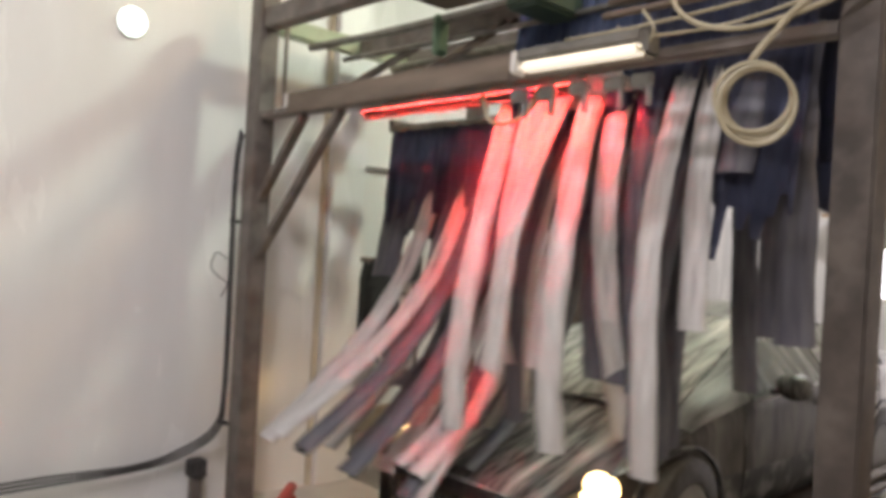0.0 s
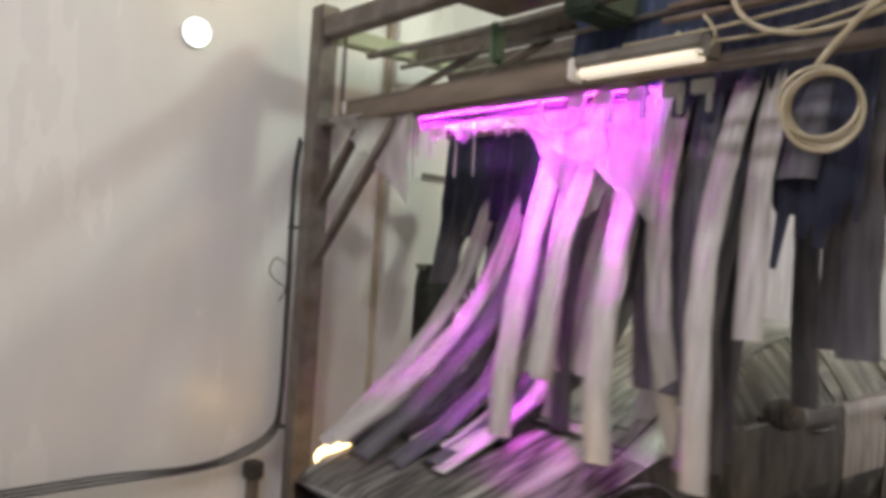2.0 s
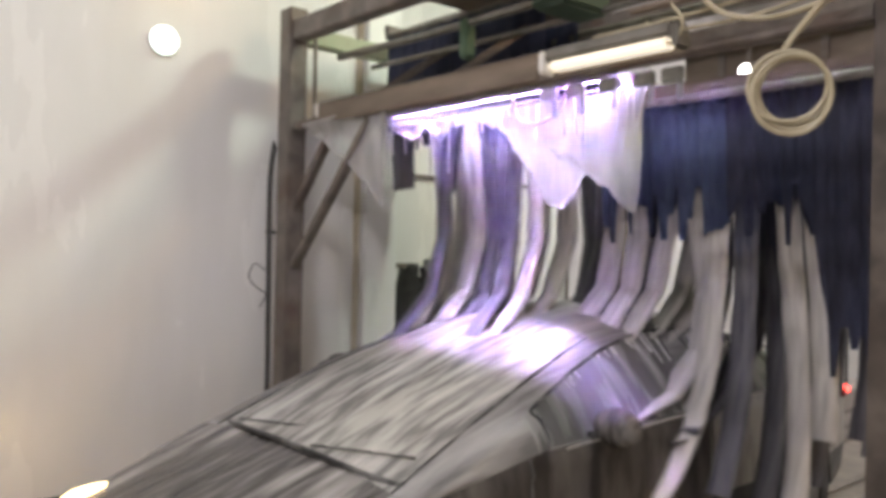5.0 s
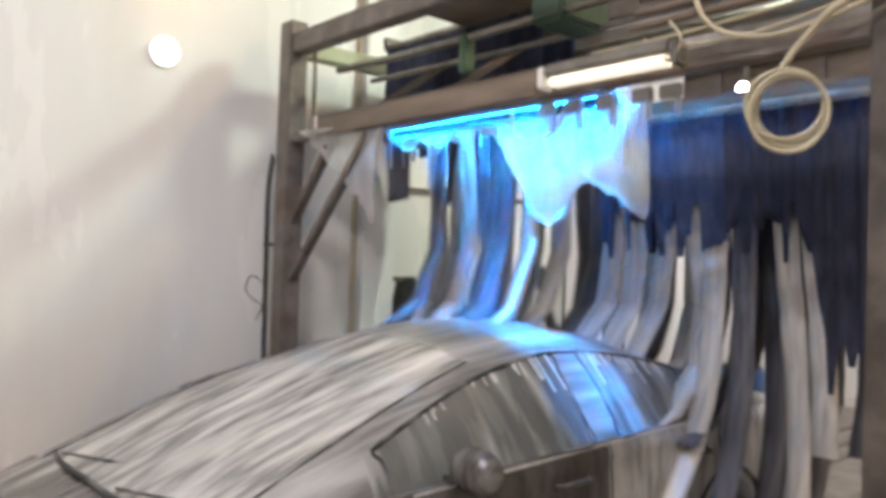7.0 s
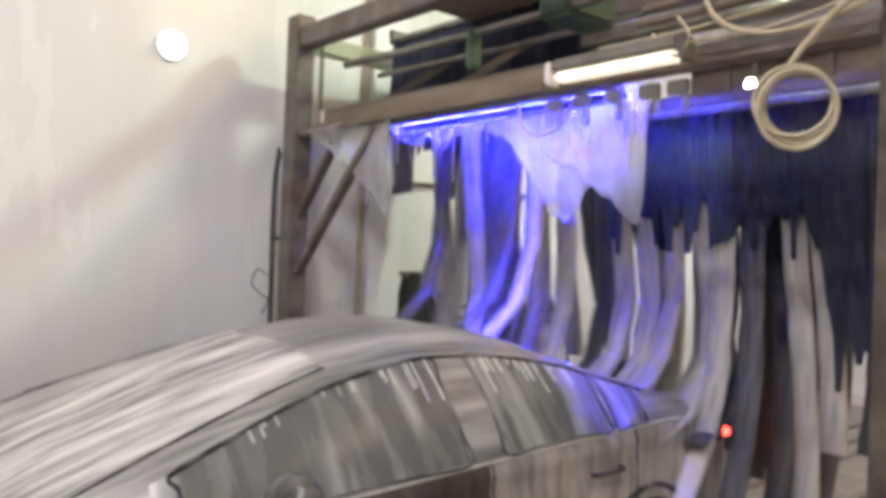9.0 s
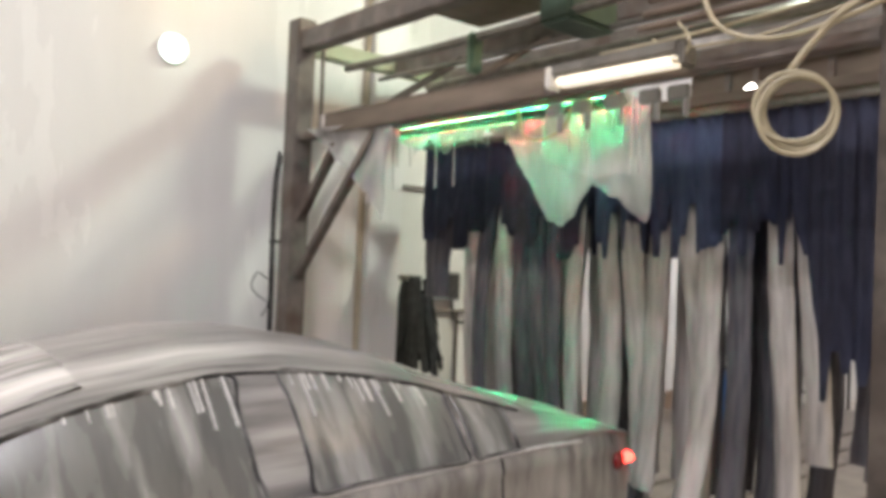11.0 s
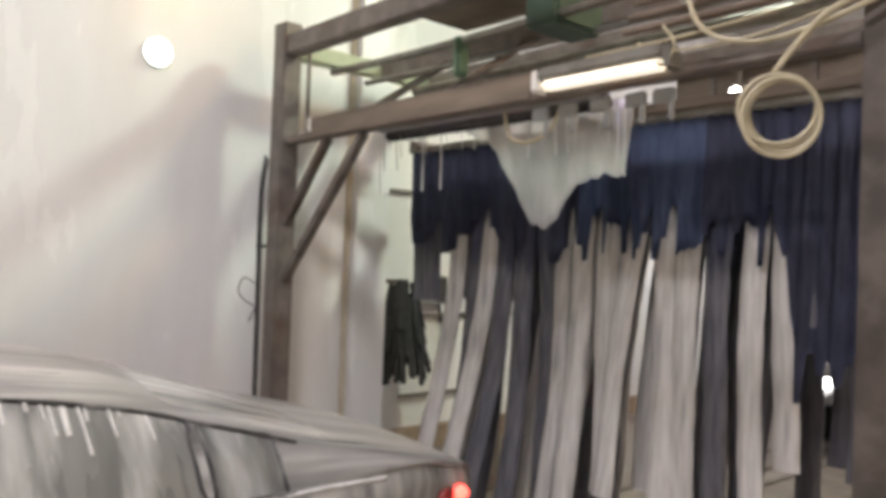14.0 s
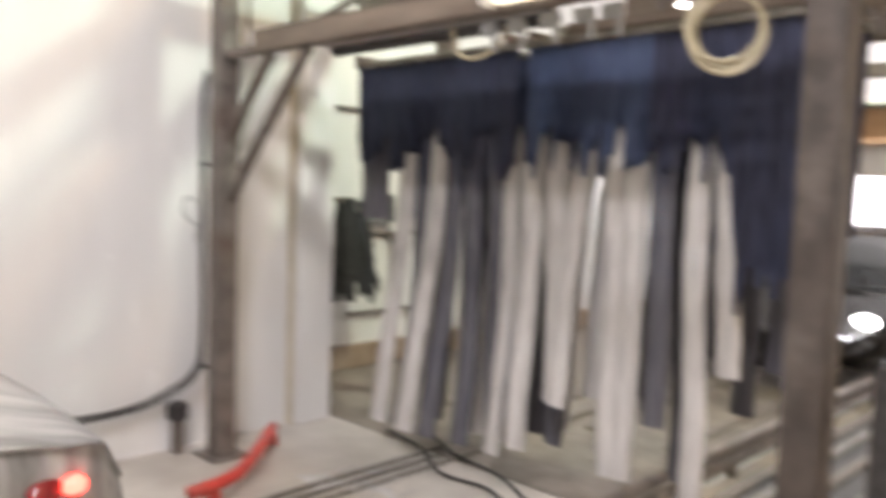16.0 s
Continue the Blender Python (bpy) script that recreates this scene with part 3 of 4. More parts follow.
def strip_mesh(width, length, material, variant, level):
    """One stiff piece of a felt strip, hanging from its origin, a little cupped and frayed; level counts the pieces down the strip."""
    bm = bmesh.new()
    lay = bm.verts.layers.float_vector.new("strip_co")
    nx, nz = 4, 5
    for side in (0.006, -0.006):
        g = []
        for j in range(nz):
            d = length * (level + j / (nz - 1))
            row = []
            for i in range(nx):
                u = i / (nx - 1) * 2 - 1
                edge = noise.noise(Vector((variant * 3.1 + u * 5, d * 7, 0.5))) * 0.16
                x = u * width / 2 * (1 + edge) + 0.012 * math.sin(d * 4 + variant)
                v = bm.verts.new((x, 0.012 * u * u + side, -length * j / (nz - 1) * 1.03))
                v[lay] = (x + variant * 1.7, side, -d)
                row.append(v)
            g.append(row)
        for j in range(nz - 1):
            for i in range(nx - 1):
                q = (g[j][i], g[j][i + 1], g[j + 1][i + 1], g[j + 1][i])
                bm.faces.new(q if side < 0 else q[::-1])
        if side > 0:
            first = g
    for j in range(nz - 1):
        for i in (0, nx - 1):
            q = (first[j][i], first[j + 1][i], g[j + 1][i], g[j][i])
            bm.faces.new(q if i else q[::-1])
    for f in bm.faces:
        f.smooth = True
    for e in bm.edges:
        e.smooth = len(e.link_faces) == 2 and e.calc_face_angle(0) < 0.7
    return mesh_of(bm, "strip_piece", material)


def header_mesh(width, seed, material, long_end):
    """Pleated top cloth with a ragged lower edge."""
    rnd = random.Random(seed)
    bm = bmesh.new()
    nx, nz = 60, 8
    rag = [rnd.uniform(-0.16, 0.15) for _ in range(nx // 3 + 2)]
    g = []
    for j in range(nz):
        v = j / (nz - 1)
        row = []
        for i in range(nx):
            u = i / (nx - 1)
            x = (u - 0.5) * width
            pl = 0.012 * math.sin(u * width / 0.148 * 2 * math.pi + seed) * (0.3 + v) + 0.01 * math.sin(u * 71 + seed)
            row.append(bm.verts.new((x, pl, -v * (HEAD + rag[i // 3] + long_end * max(0, min(1, (u - 0.46) * 7))))))
        g.append(row)
    for j in range(nz - 1):
        for i in range(nx - 1):
            bm.faces.new((g[j][i], g[j][i + 1], g[j + 1][i + 1], g[j + 1][i]))
    bmesh.ops.solidify(bm, geom=bm.faces[:], thickness=0.016)
    bmesh.ops.recalc_face_normals(bm, faces=bm.faces[:])
    return mesh_of(bm, "top_cloth", material, True)


STRIPS, BLOCKS = [], []


def curtain(x0, x1, phase, cloth, label, seed, seg):
    rnd = random.Random(seed)
    cut = {(soapy, v): [strip_mesh(0.118, seg, SOAPY_FELT if soapy else WET_FELT, v + seed * 5, k) for k in range(NSEG)] for soapy in (True, False) for v in range(4)}
    plain = [[strip_mesh(0.14, seg, DARK_FELT, v + 90, k) for k in range(NSEG)] for v in range(3)]
    xc, width = (x0 + x1) / 2, x1 - x0
    c = thing("mitter_curtain", label, "wash curtain", pose(xc, 0, TOP_Z), "curtains of the car wash")
    heads = []
    for r, y in enumerate(ROW_Y):
        bmrail = tube([(-width / 2, y, 0.0), (width / 2, y, 0.0)], 0.022, 10)
        part("rail", bmrail, GALV, c)
        if x0 > -3 and r == 0:
            for e, stuff, drop in ((-1, BLUE, 0.0), (1, NAVY, 0.55)):
                h = part("top_cloth", header_mesh(width / 2, seed * 7 + e, stuff, drop), stuff, c)
                heads.append((h, r, e * width / 4))
        else:
            heads.append((part("top_cloth", header_mesh(width, seed * 7 + r, cloth if r == 0 else NAVY, 0.32 if x0 > -3 else 0.0), cloth, c), r, 0.0))
        n = 10
        for i in range(n):
            x = (i + 0.5) / n * width - width / 2 + rnd.uniform(-0.02, 0.02)
            soapy = rnd.random() > ((0.5 if x0 < -3 else 0.06 if x + xc < -1.88 else 0.65) if r == 0 else 0.6) and -3.75 < x + xc < -1.45
            pieces = plain[rnd.randrange(3)] if (x + xc > -1.66 and not soapy) or x + xc < -3.75 else cut[soapy, rnd.randrange(4)]
            if x + xc > -1.62 and r and i % 2:
                continue
            top = part("strip", pieces[0], None, c)
            low = [part("strip_piece", me, None, top) for me in pieces[1:(rnd.choice((2, 3, 4)) if x + xc > -1.62 else rnd.choice((1, 2)) if x + xc < -3.75 else rnd.choice((4, 5)) if x + xc > -1.66 or x + xc < -3.75 else NSEG - 1 if rnd.random() < 0.3 else NSEG)]]
            STRIPS.append((top, low, x, y, xc, phase, rnd.uniform(-0.1, 0.1), rnd.uniform(0.8, 1.2), rnd.uniform(-3, 3), rnd.uniform(-3, 3), r, rnd.uniform(-14, 14), seg))
    if x0 > -3:
        part("carriage_beam", box(-width / 2 + 0.2, ROW_Y[0] + 0.03, 0.03, width / 2 + 0.1, ROW_Y[-1] - 0.05, 0.09, 0.01), BROWN, c, "rusted carriage beam")
    for x in (-width / 2 + 0.05, width / 2 - 0.05):
        part("carrier_arm", bar((x, ROW_Y[0] - 0.05, 0.03), (x, ROW_Y[-1] + 0.05, 0.03), 0.04, 0.05, 0.004), STEEL, c)
    BLOCKS.append((c, heads, phase, xc))


curtain(-4.1, -2.75, 1.15, NAVY_TOP, "dark navy felt wash curtain with soapy strips", 3, 0.312)
curtain(-2.70, -1.2, 0.12, BLUE, "blue felt wash curtain with soapy grey strips", 4, 0.3)


# ---- the car ----
CAR_X, CAR_L, CAR_W = -2.93, 4.68, 0.90
CAR_ROWS = [(0, 2.84), (0.5, 2.64), (1.5, 2.2), (2.5, 1.74), (3.5, 1.32), (6, 0.38), (7, 0.0), (8, -0.35), (9, -0.71), (10.5, -1.3), (12, -1.92), (12.5, -2.07), (13.5, -2.32), (14.5, -2.66), (15.2, -3.13), (15.5, -3.37), (16, -3.68)]
TOP_S = (0.0, 0.12, 0.4, 0.7, 1.0, 1.4, 1.9, 2.2, 2.6, 2.9, 3.3, 3.6, 3.95, 4.4, 4.6, 4.68)
TOP_H = (0.44, 0.53, 0.62, 0.72, 0.825, 1.02, 1.21, 1.305, 1.37, 1.375, 1.315, 1.225, 1.11, 1.01, 0.94, 0.78)
BELT_S = (0.0, 0.12, 0.4, 0.7, 1.0, 1.6, 2.2, 3.0, 3.8, 4.3, 4.6, 4.68)
BELT_H = (0.40, 0.48, 0.56, 0.655, 0.765, 0.885, 0.91, 0.945, 0.965, 0.955, 0.90, 0.76)
WID_S = (0.0, 0.1, 0.3, 0.8, 1.6, 2.4, 3.4, 4.1, 4.5, 4.68)
WID_H = (0.46, 0.58, 0.70, 0.84, 0.90, 0.90, 0.895, 0.87, 0.79, 0.66)


def car_height(dx, s):
    """Height of the car's upper surface at dx from its middle line, s behind its nose; 0 beside it."""
    if s < 0 or s > CAR_L or abs(dx) > 0.9:
        return 0.0
    top, belt = np.interp(s, TOP_S, TOP_H), np.interp(s, BELT_S, BELT_H)
    if abs(dx) < 0.58:
        return top - 0.05 * (dx / 0.58) ** 2
    return top - 0.05 + (belt - top + 0.05) * (abs(dx) - 0.58) / 0.32


def car_section(s):
    top, belt, w = np.interp(s, TOP_S, TOP_H), np.interp(s, BELT_S, BELT_H), np.interp(s, WID_S, WID_H)
    green = max(0.0, top - belt - 0.05)
    wr = w - 0.02 - 0.72 * min(green, 0.46)
    side = top - 0.05 - 0.05 * min(1, green / 0.3) if green > 0.02 else belt + 0.012
    side = max(side, belt + 0.012)
    lo = 0.24 if 0.25 < s < 4.5 else 0.3
    pts = [(w - 0.06, lo), (w - 0.015, lo + 0.1), (w, 0.5), (w - 0.002, belt - 0.2), (w - 0.012, belt - 0.09), (w - 0.006, belt - 0.06), (w - 0.03, belt)]
    for k in range(1, 5):
        q = k / 4
        pts.append((w - 0.03 + (wr - w + 0.03) * q + 0.018 * math.sin(q * math.pi), belt + (side - belt) * q))
    for k in range(1, 7):
        q = k / 6
        pts.append((wr * (1 - q), side + (max(top, side + 0.01) - side) * (1 - (1 - q) ** 2.2)))
    return pts


def suds(c):
    """Short runs of soap down the side windows from the roof edge, and a line of it along the belt."""
    rnd = random.Random(21)
    for _ in range(34):
        q = rnd.choice((rnd.uniform(1.75, 2.64), rnd.uniform(2.86, 3.44), rnd.uniform(2.86, 3.44), rnd.uniform(2.3, 2.64)))
        sec, n, drift = car_section(q), rnd.choice((0.3, 0.5, 0.7, 1.0, 1.6)), rnd.uniform(0, 0.008)
        ks = np.linspace(0, n, 3)
        pts = [(float(np.interp(10 - k, range(len(sec)), [v[0] for v in sec])) * 1.002, q + drift * k, float(np.interp(10 - k, range(len(sec)), [v[1] for v in sec]))) for k in ks]
        part("soap_run", tube(pts, rnd.uniform(0.0025, 0.006), 5), SUDS, c, smooth=True)
    part("soap_line", tube([(car_section(q)[6][0] * 1.004, q, car_section(q)[6][1] - 0.012) for q in (1.7, 2.2, 2.8, 3.3, 3.8, 4.1)], 0.008, 6), SUDS, c, smooth=True)


def build_car(name, label, lamps=True):
    c = thing(name, label, "car")
    paint, screen, pane = (PAINT, SCREEN, GLASS) if lamps else (DARK_PAINT, WET_GLASS, WET_GLASS)
    stations = sorted(set([round(v, 3) for v in list(np.linspace(0, CAR_L, 66)) + [0.98, 1.55, 2.25, 2.66, 2.84, 3.45, 3.5, 3.72, 4.0]]))
    half = [car_section(s) for s in stations]
    n = len(half[0])
    full = [[(x, s, z) for x, z in h] + [(-x, s, z) for x, z in h[-2::-1]] for h, s in zip(half, stations)]
    m = len(full[0])

    def kind(i, j):
        s = (stations[i] + stations[i + 1]) / 2
        jj = min(j, m - 2 - j)
        x, z = full[i][j][0], full[i][j][2]
        green = np.interp(s, TOP_S, TOP_H) - np.interp(s, BELT_S, BELT_H)
        if 6 <= jj <= 9 and 1.55 < s < 3.78 and green > 0.1:
            if s < 2.66:
                return ("front_window", j < m / 2)
            if 2.84 < s < 3.46:
                return ("rear_window", j < m / 2)
            if 3.5 < s < 3.72:
                return ("quarter_window", j < m / 2)
        if jj >= 11 and 0.98 < s < 2.25:
            return ("windscreen", 0)
        if jj >= 11 and 3.45 < s < 4.0:
            return ("rear_screen", 0)
        if jj <= 1 and s > 0.35:
            return ("sill", j < m / 2)
        if jj <= 5 and s <= 0.35:
            return ("bumper", j < m / 2)
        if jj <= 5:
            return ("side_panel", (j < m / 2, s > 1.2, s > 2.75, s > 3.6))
        if jj > 5 and 0.1 < s < 0.97:
            return ("hood", 0)
        return ("body", 0)

    groups = {}
    for i in range(len(stations) - 1):
        for j in range(m - 1):
            groups.setdefault(kind(i, j), []).append((i, j))
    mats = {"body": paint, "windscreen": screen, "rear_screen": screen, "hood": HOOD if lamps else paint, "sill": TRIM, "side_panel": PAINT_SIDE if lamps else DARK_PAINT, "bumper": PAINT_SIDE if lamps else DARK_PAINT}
    for key in sorted(groups, key=str):
        bm = bmesh.new()
        seen = {}

        def vert(i, j):
            if (i, j) not in seen:
                seen[i, j] = bm.verts.new(full[i][j])
            return seen[i, j]

        for i, j in groups[key]:
            bm.faces.new((vert(i, j), vert(i, j + 1), vert(i + 1, j + 1), vert(i + 1, j)))
        if key[0] == "body":
            for i in (0, len(stations) - 1):
                bm.faces.new([vert(i, j) for j in range(m)])
        bmesh.ops.recalc_face_normals(bm, faces=bm.faces[:])
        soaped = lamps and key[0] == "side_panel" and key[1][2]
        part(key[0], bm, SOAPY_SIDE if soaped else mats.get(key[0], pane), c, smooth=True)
    for sx in (1, -1):
        for s in (0.92, 3.72):
            w = part("wheel", cyl(0, 0, 0, 0.2, 0.19, "X", 24, 0.01), GREY_BOX, c, at=pose(sx * 0.80, s, 0.325))
            bmt = bmesh.new()
            ring = [(0.325 * math.cos(a), 0.325 * math.sin(a)) for a in np.linspace(0, 2 * math.pi, 29)[:-1]]
            prof = [(-0.1, 0.2), (-0.1, 0.3), (-0.075, 0.325), (0.075, 0.325), (0.1, 0.3), (0.1, 0.2)]
            vs = [[bmt.verts.new((px, pr * math.cos(a), pr * math.sin(a))) for px, pr in prof] for a in np.linspace(0, 2 * math.pi, 29)[:-1]]
            for k in range(28):
                for q in range(5):
                    bmt.faces.new((vs[k][q], vs[k][q + 1], vs[(k + 1) % 28][q + 1], vs[(k + 1) % 28][q]))
            bmesh.ops.recalc_face_normals(bmt, faces=bmt.faces[:])
            part("tyre", bmt, RUBBER, w, smooth=True)
        mir = bmesh.new()
        bmesh.ops.create_uvsphere(mir, u_segments=20, v_segments=12, radius=1, matrix=Matrix.LocRotScale((sx * 0.985, 1.88, 0.955), None, (0.11, 0.075, 0.08)))
        mp = part("wing_mirror", mir, HOOD if lamps else paint, c, smooth=True)
        part("mirror_arm", bar((sx * 0.85, 1.87, 0.9), (sx * 0.95, 1.88, 0.93), 0.06, 0.035), TRIM, mp)
        hl = bmesh.new()
        bmesh.ops.create_uvsphere(hl, u_segments=20, v_segments=10, radius=1, matrix=Matrix.LocRotScale((sx * 0.635, 0.46, 0.505) if lamps else (sx * 0.62, 0.5, 0.62), Euler((0.3, 0, -sx * 0.9)), (0.22, 0.12, 0.09) if lamps else (0.12, 0.09, 0.06)))
        part("headlight", hl, HEADLIGHT if lamps else SPOT_GLOW, c, "lit warm headlight", smooth=True)
        tl = bmesh.new()
        bmesh.ops.create_uvsphere(tl, u_segments=20, v_segments=10, radius=1, matrix=Matrix.LocRotScale((sx * 0.70, 4.47, 0.82), Euler((0, 0, -sx * 0.65)), (0.17, 0.055, 0.06)))
        part("tail_light", tl, TRIM if not lamps else surface("red_lens", (0.12, 0.008, 0.008), (0.2, 0.012, 0.012), 8, 0.2), c, "red tail light", smooth=True)
        tb = bmesh.new()
        bmesh.ops.create_uvsphere(tb, u_segments=16, v_segments=8, radius=1, matrix=Matrix.LocRotScale((sx * 0.775, 4.49, 0.825), None, (0.042, 0.036, 0.026)))
        part("tail_bulb", tb, TAIL, c, "glowing red bulb", smooth=True)
        part("belt_trim", tube([(car_section(q)[6][0] * sx * 1.006, q, car_section(q)[6][1]) for q in (1.6, 2.2, 2.8, 3.3, 3.75)], 0.005, 6), PAINT, c)
        part("roof_gutter", tube([(car_section(q)[10][0] * sx * 1.008, q, car_section(q)[10][1]) for q in (1.6, 1.9, 2.2, 2.6, 3.0, 3.3, 3.6, 3.8)], 0.006, 6), TRIM, c)
        for s0, s1 in ((1.62, 2.66), (2.84, 3.46), (3.5, 3.72)):
            rim = [car_section(q)[6] + (q,) for q in np.linspace(s0, s1, 5)] + [car_section(s1)[k] + (s1,) for k in (7, 8, 9)] + [car_section(q)[10] + (q,) for q in np.linspace(s1, s0, 5)] + [car_section(s0)[k] + (s0,) for k in (9, 8, 7)]
            part("window_frame", tube([(x * sx * 1.004, q, z) for x, z, q in rim], 0.0065, 6, closed=True), TRIM, c)
        for q in (1.5, 2.75, 3.62):
            part("door_seam", tube([(car_section(q)[k][0] * sx * 1.001, q, car_section(q)[k][1]) for k in (1, 2, 3, 4, 5, 6)], 0.005, 6), TRIM, c)
        for q in (2.5, 3.4):
            part("door_handle", tube([(sx * 0.897, q - 0.1, 0.80), (sx * 0.925, q - 0.08, 0.805), (sx * 0.925, q + 0.06, 0.81), (sx * 0.897, q + 0.08, 0.81)], 0.012, 8), PAINT_SIDE if lamps else paint, c, smooth=True)
        for q in (0.92, 3.72):
            part("wheel_arch", tube([(sx * (np.interp(q + 0.37 * math.cos(a), WID_S, WID_H) + 0.002), q + 0.37 * math.cos(a), 0.325 + 0.37 * math.sin(a)) for a in np.linspace(0, math.pi, 11)], 0.013, 8), TRIM, c, smooth=True)
    for x in (-0.5, 0.12):
        part("wiper", tube([(x, 1.0, 0.842), (x + 0.25, 1.05, 0.862), (x + 0.5, 1.14, 0.872)], 0.0055, 6), TRIM, c)
    if lamps:
        suds(c)
    # black rubber round the windscreen and along the rear screen
    for sx in (1, -1):
        part("screen_seal", tube([(car_section(q)[11][0] * sx, q, car_section(q)[11][1] + 0.002) for q in (0.98, 1.2, 1.5, 1.8, 2.05, 2.25)], 0.006, 6), TRIM, c)
    cowl = [(x, 0.97 + 0.12 * (x / 0.8) ** 4, z) for x, z in [(-x, z + 0.012) for x, z in car_section(0.98)[11:]] + [(x, z + 0.012) for x, z in car_section(0.98)[-2:10:-1]]]
    part("cowl_seal", tube(cowl, 0.012, 8), TRIM, c)
    gr = bmesh.new()
    for k in range(9):
        bar((-0.36 + k * 0.09, 0.005, 0.28), (-0.31 + k * 0.09, -0.012, 0.4), 0.012, 0.012, 0.002, gr)
        bar((-0.31 + k * 0.09, 0.003, 0.28), (-0.36 + k * 0.09, -0.014, 0.4), 0.012, 0.012, 0.002, gr)
    part("grille", gr, TRIM, c, "black mesh grille")
    return c


CAR = build_car("car", "dark grey saloon car covered in streaks of soap foam")
NEXT_CAR = build_car("car", "dark wet saloon car waiting with its headlights on", False)


# ---- hoses, cables and fittings ----
def hoses():
    h = thing("hose_coil", "pale coiled hose hanging from the gantry", "hose")
    c, r = Vector((-1.1, 2.3, 2.135)), 0.098
    right, up = Vector((0.86, 0.5, 0)), Vector((0, 0, 1))
    for k, (grow, sx, sz, wide) in enumerate(((0.0, 0.0, 0.0, 1.0), (0.008, 0.006, -0.01, 0.96), (0.004, -0.006, 0.008, 1.05), (0.016, 0.014, -0.02, 0.93))):
        ring = [c + (r + grow) * (wide * math.cos(a) * right + math.sin(a) * up) + Vector((sx, -0.016 * k, sz)) for a in np.linspace(0, 2 * math.pi, 13)[:-1]]
        part("coil_loop", tube(ring, 0.0075, 8, closed=True), HOSE, h, smooth=True)
    part("hose_tail", tube([c + 0.12 * up - 0.03 * right, (-1.08, 2.3, 2.32), (-0.98, 2.32, 2.42), (-0.8, 2.36, 2.5)], 0.011), HOSE, h, smooth=True)
    for i, pts in enumerate((
            [(-1.5, 2.36, 2.72), (-1.42, 2.34, 2.48), (-1.25, 2.32, 2.38), (-1.05, 2.32, 2.38), (-0.8, 2.34, 2.46), (-0.5, 2.36, 2.6)],
            [(-1.7, 2.37, 2.42), (-1.3, 2.36, 2.40), (-1.0, 2.36, 2.44), (-0.5, 2.38, 2.56)],
            [(-1.9, 2.37, 2.45), (-1.4, 2.35, 2.45), (-0.9, 2.35, 2.5), (-0.5, 2.36, 2.66)],
            [(-1.66, 2.36, 2.46), (-1.55, 2.34, 2.36), (-1.5, 2.34, 2.42), (-1.56, 2.36, 2.5)])):
        s = thing("supply_hose", "pale supply hose slung along the gantry beam", "hose", group="supply hoses")
        part("hose_line", tube(pts, 0.006 if i else 0.009), HOSE, s, smooth=True)
    w = thing("cable_bundle", "black cable bundle running down the gantry post and along the wall", "cable")
    for k in range(3):
        o = 0.015 * k
        part("cable", tube([(-4.31 - o, 2.40, 2.25 + o), (-4.325 - o, 2.38, 2.0), (-4.315 - o, 2.38, 1.3), (-4.315 - o, 2.38, 0.7), (-4.34, 2.36 - o, 0.48 + o), (-4.42, 2.2, 0.34 + o * 1.6), (-4.42, 1.9, 0.29 + o), (-4.42, 1.3, 0.28 + o * 1.5), (-4.42, 0.2, 0.25 + o)], 0.008), RUBBER, w, smooth=True)
    for z in (1.72, 0.52):
        part("cable_tie", box(-4.36, 2.365, z, -4.285, 2.4, z + 0.02, 0.003), RUBBER, w)
    part("cable_loop", tube([(-4.33, 2.36, 1.5), (-4.36, 2.30, 1.54), (-4.37, 2.27, 1.46), (-4.35, 2.31, 1.4), (-4.33, 2.36, 1.36), (-4.34, 2.33, 1.28)], 0.004, 6), RUBBER, w)
    s = thing("floor_sensor", "black sensor on a short stand by the gantry post", "sensor")
    part("stand", box(-4.44, 2.24, 0, -4.38, 2.3, 0.2, 0.005), STEEL, s)
    part("sensor_head", box(-4.46, 2.22, 0.201, -4.36, 2.32, 0.31, 0.012), RUBBER, s)


hoses()


def nozzles():
    for k, x in enumerate((-2.2, -2.06, -1.9, -1.74, -1.62)):
        n = thing("spray_nozzle", "grey plastic spray nozzle bracket under the gantry beam", "nozzle", pose(x, 2.47, 2.31), "spray nozzles")
        part("bracket", box(-0.045, -0.012, -0.05, 0.045, 0.012, 0.003, 0.006), GREY_BOX, n)
        part("stem", cyl(0.03, 0, -0.08, 0.012, 0.07, "Z", 12, 0.002), GREY_BOX, n)
    lp = thing("hose_loop", "thin hose loop hanging under the beam", "hose")
    part("hose_line", tube([(-2.42, 2.48, 2.32), (-2.38, 2.48, 2.21), (-2.28, 2.48, 2.18), (-2.16, 2.48, 2.22), (-2.1, 2.48, 2.32)], 0.009), HOSE, lp, smooth=True)
    jb = thing("junction_fitting", "pale plastic pipe fitting on the gantry", "fitting", pose(-1.47, 2.36, 2.66))
    part("body", box(-0.018, -0.018, -0.1, 0.018, 0.018, 0.12, 0.008), CASING, jb)
    part("collar", cyl(0, 0, -0.08, 0.026, 0.03, "Z", 18, 0.004), CASING, jb)
    for k, (z, y) in enumerate(((2.52, 2.40), (2.58, 2.43), (2.64, 2.46), (2.70, 2.44))):
        p = thing("feed_pipe", "brown stained feed pipe along the gantry", "pipe", group="feed pipes")
        part("pipe", tube([(-1.75, y, z), (-1.2, y, z), (GX1 + 0.4, y, z + 0.01)], 0.014), BROWN, p, smooth=True)


nozzles()


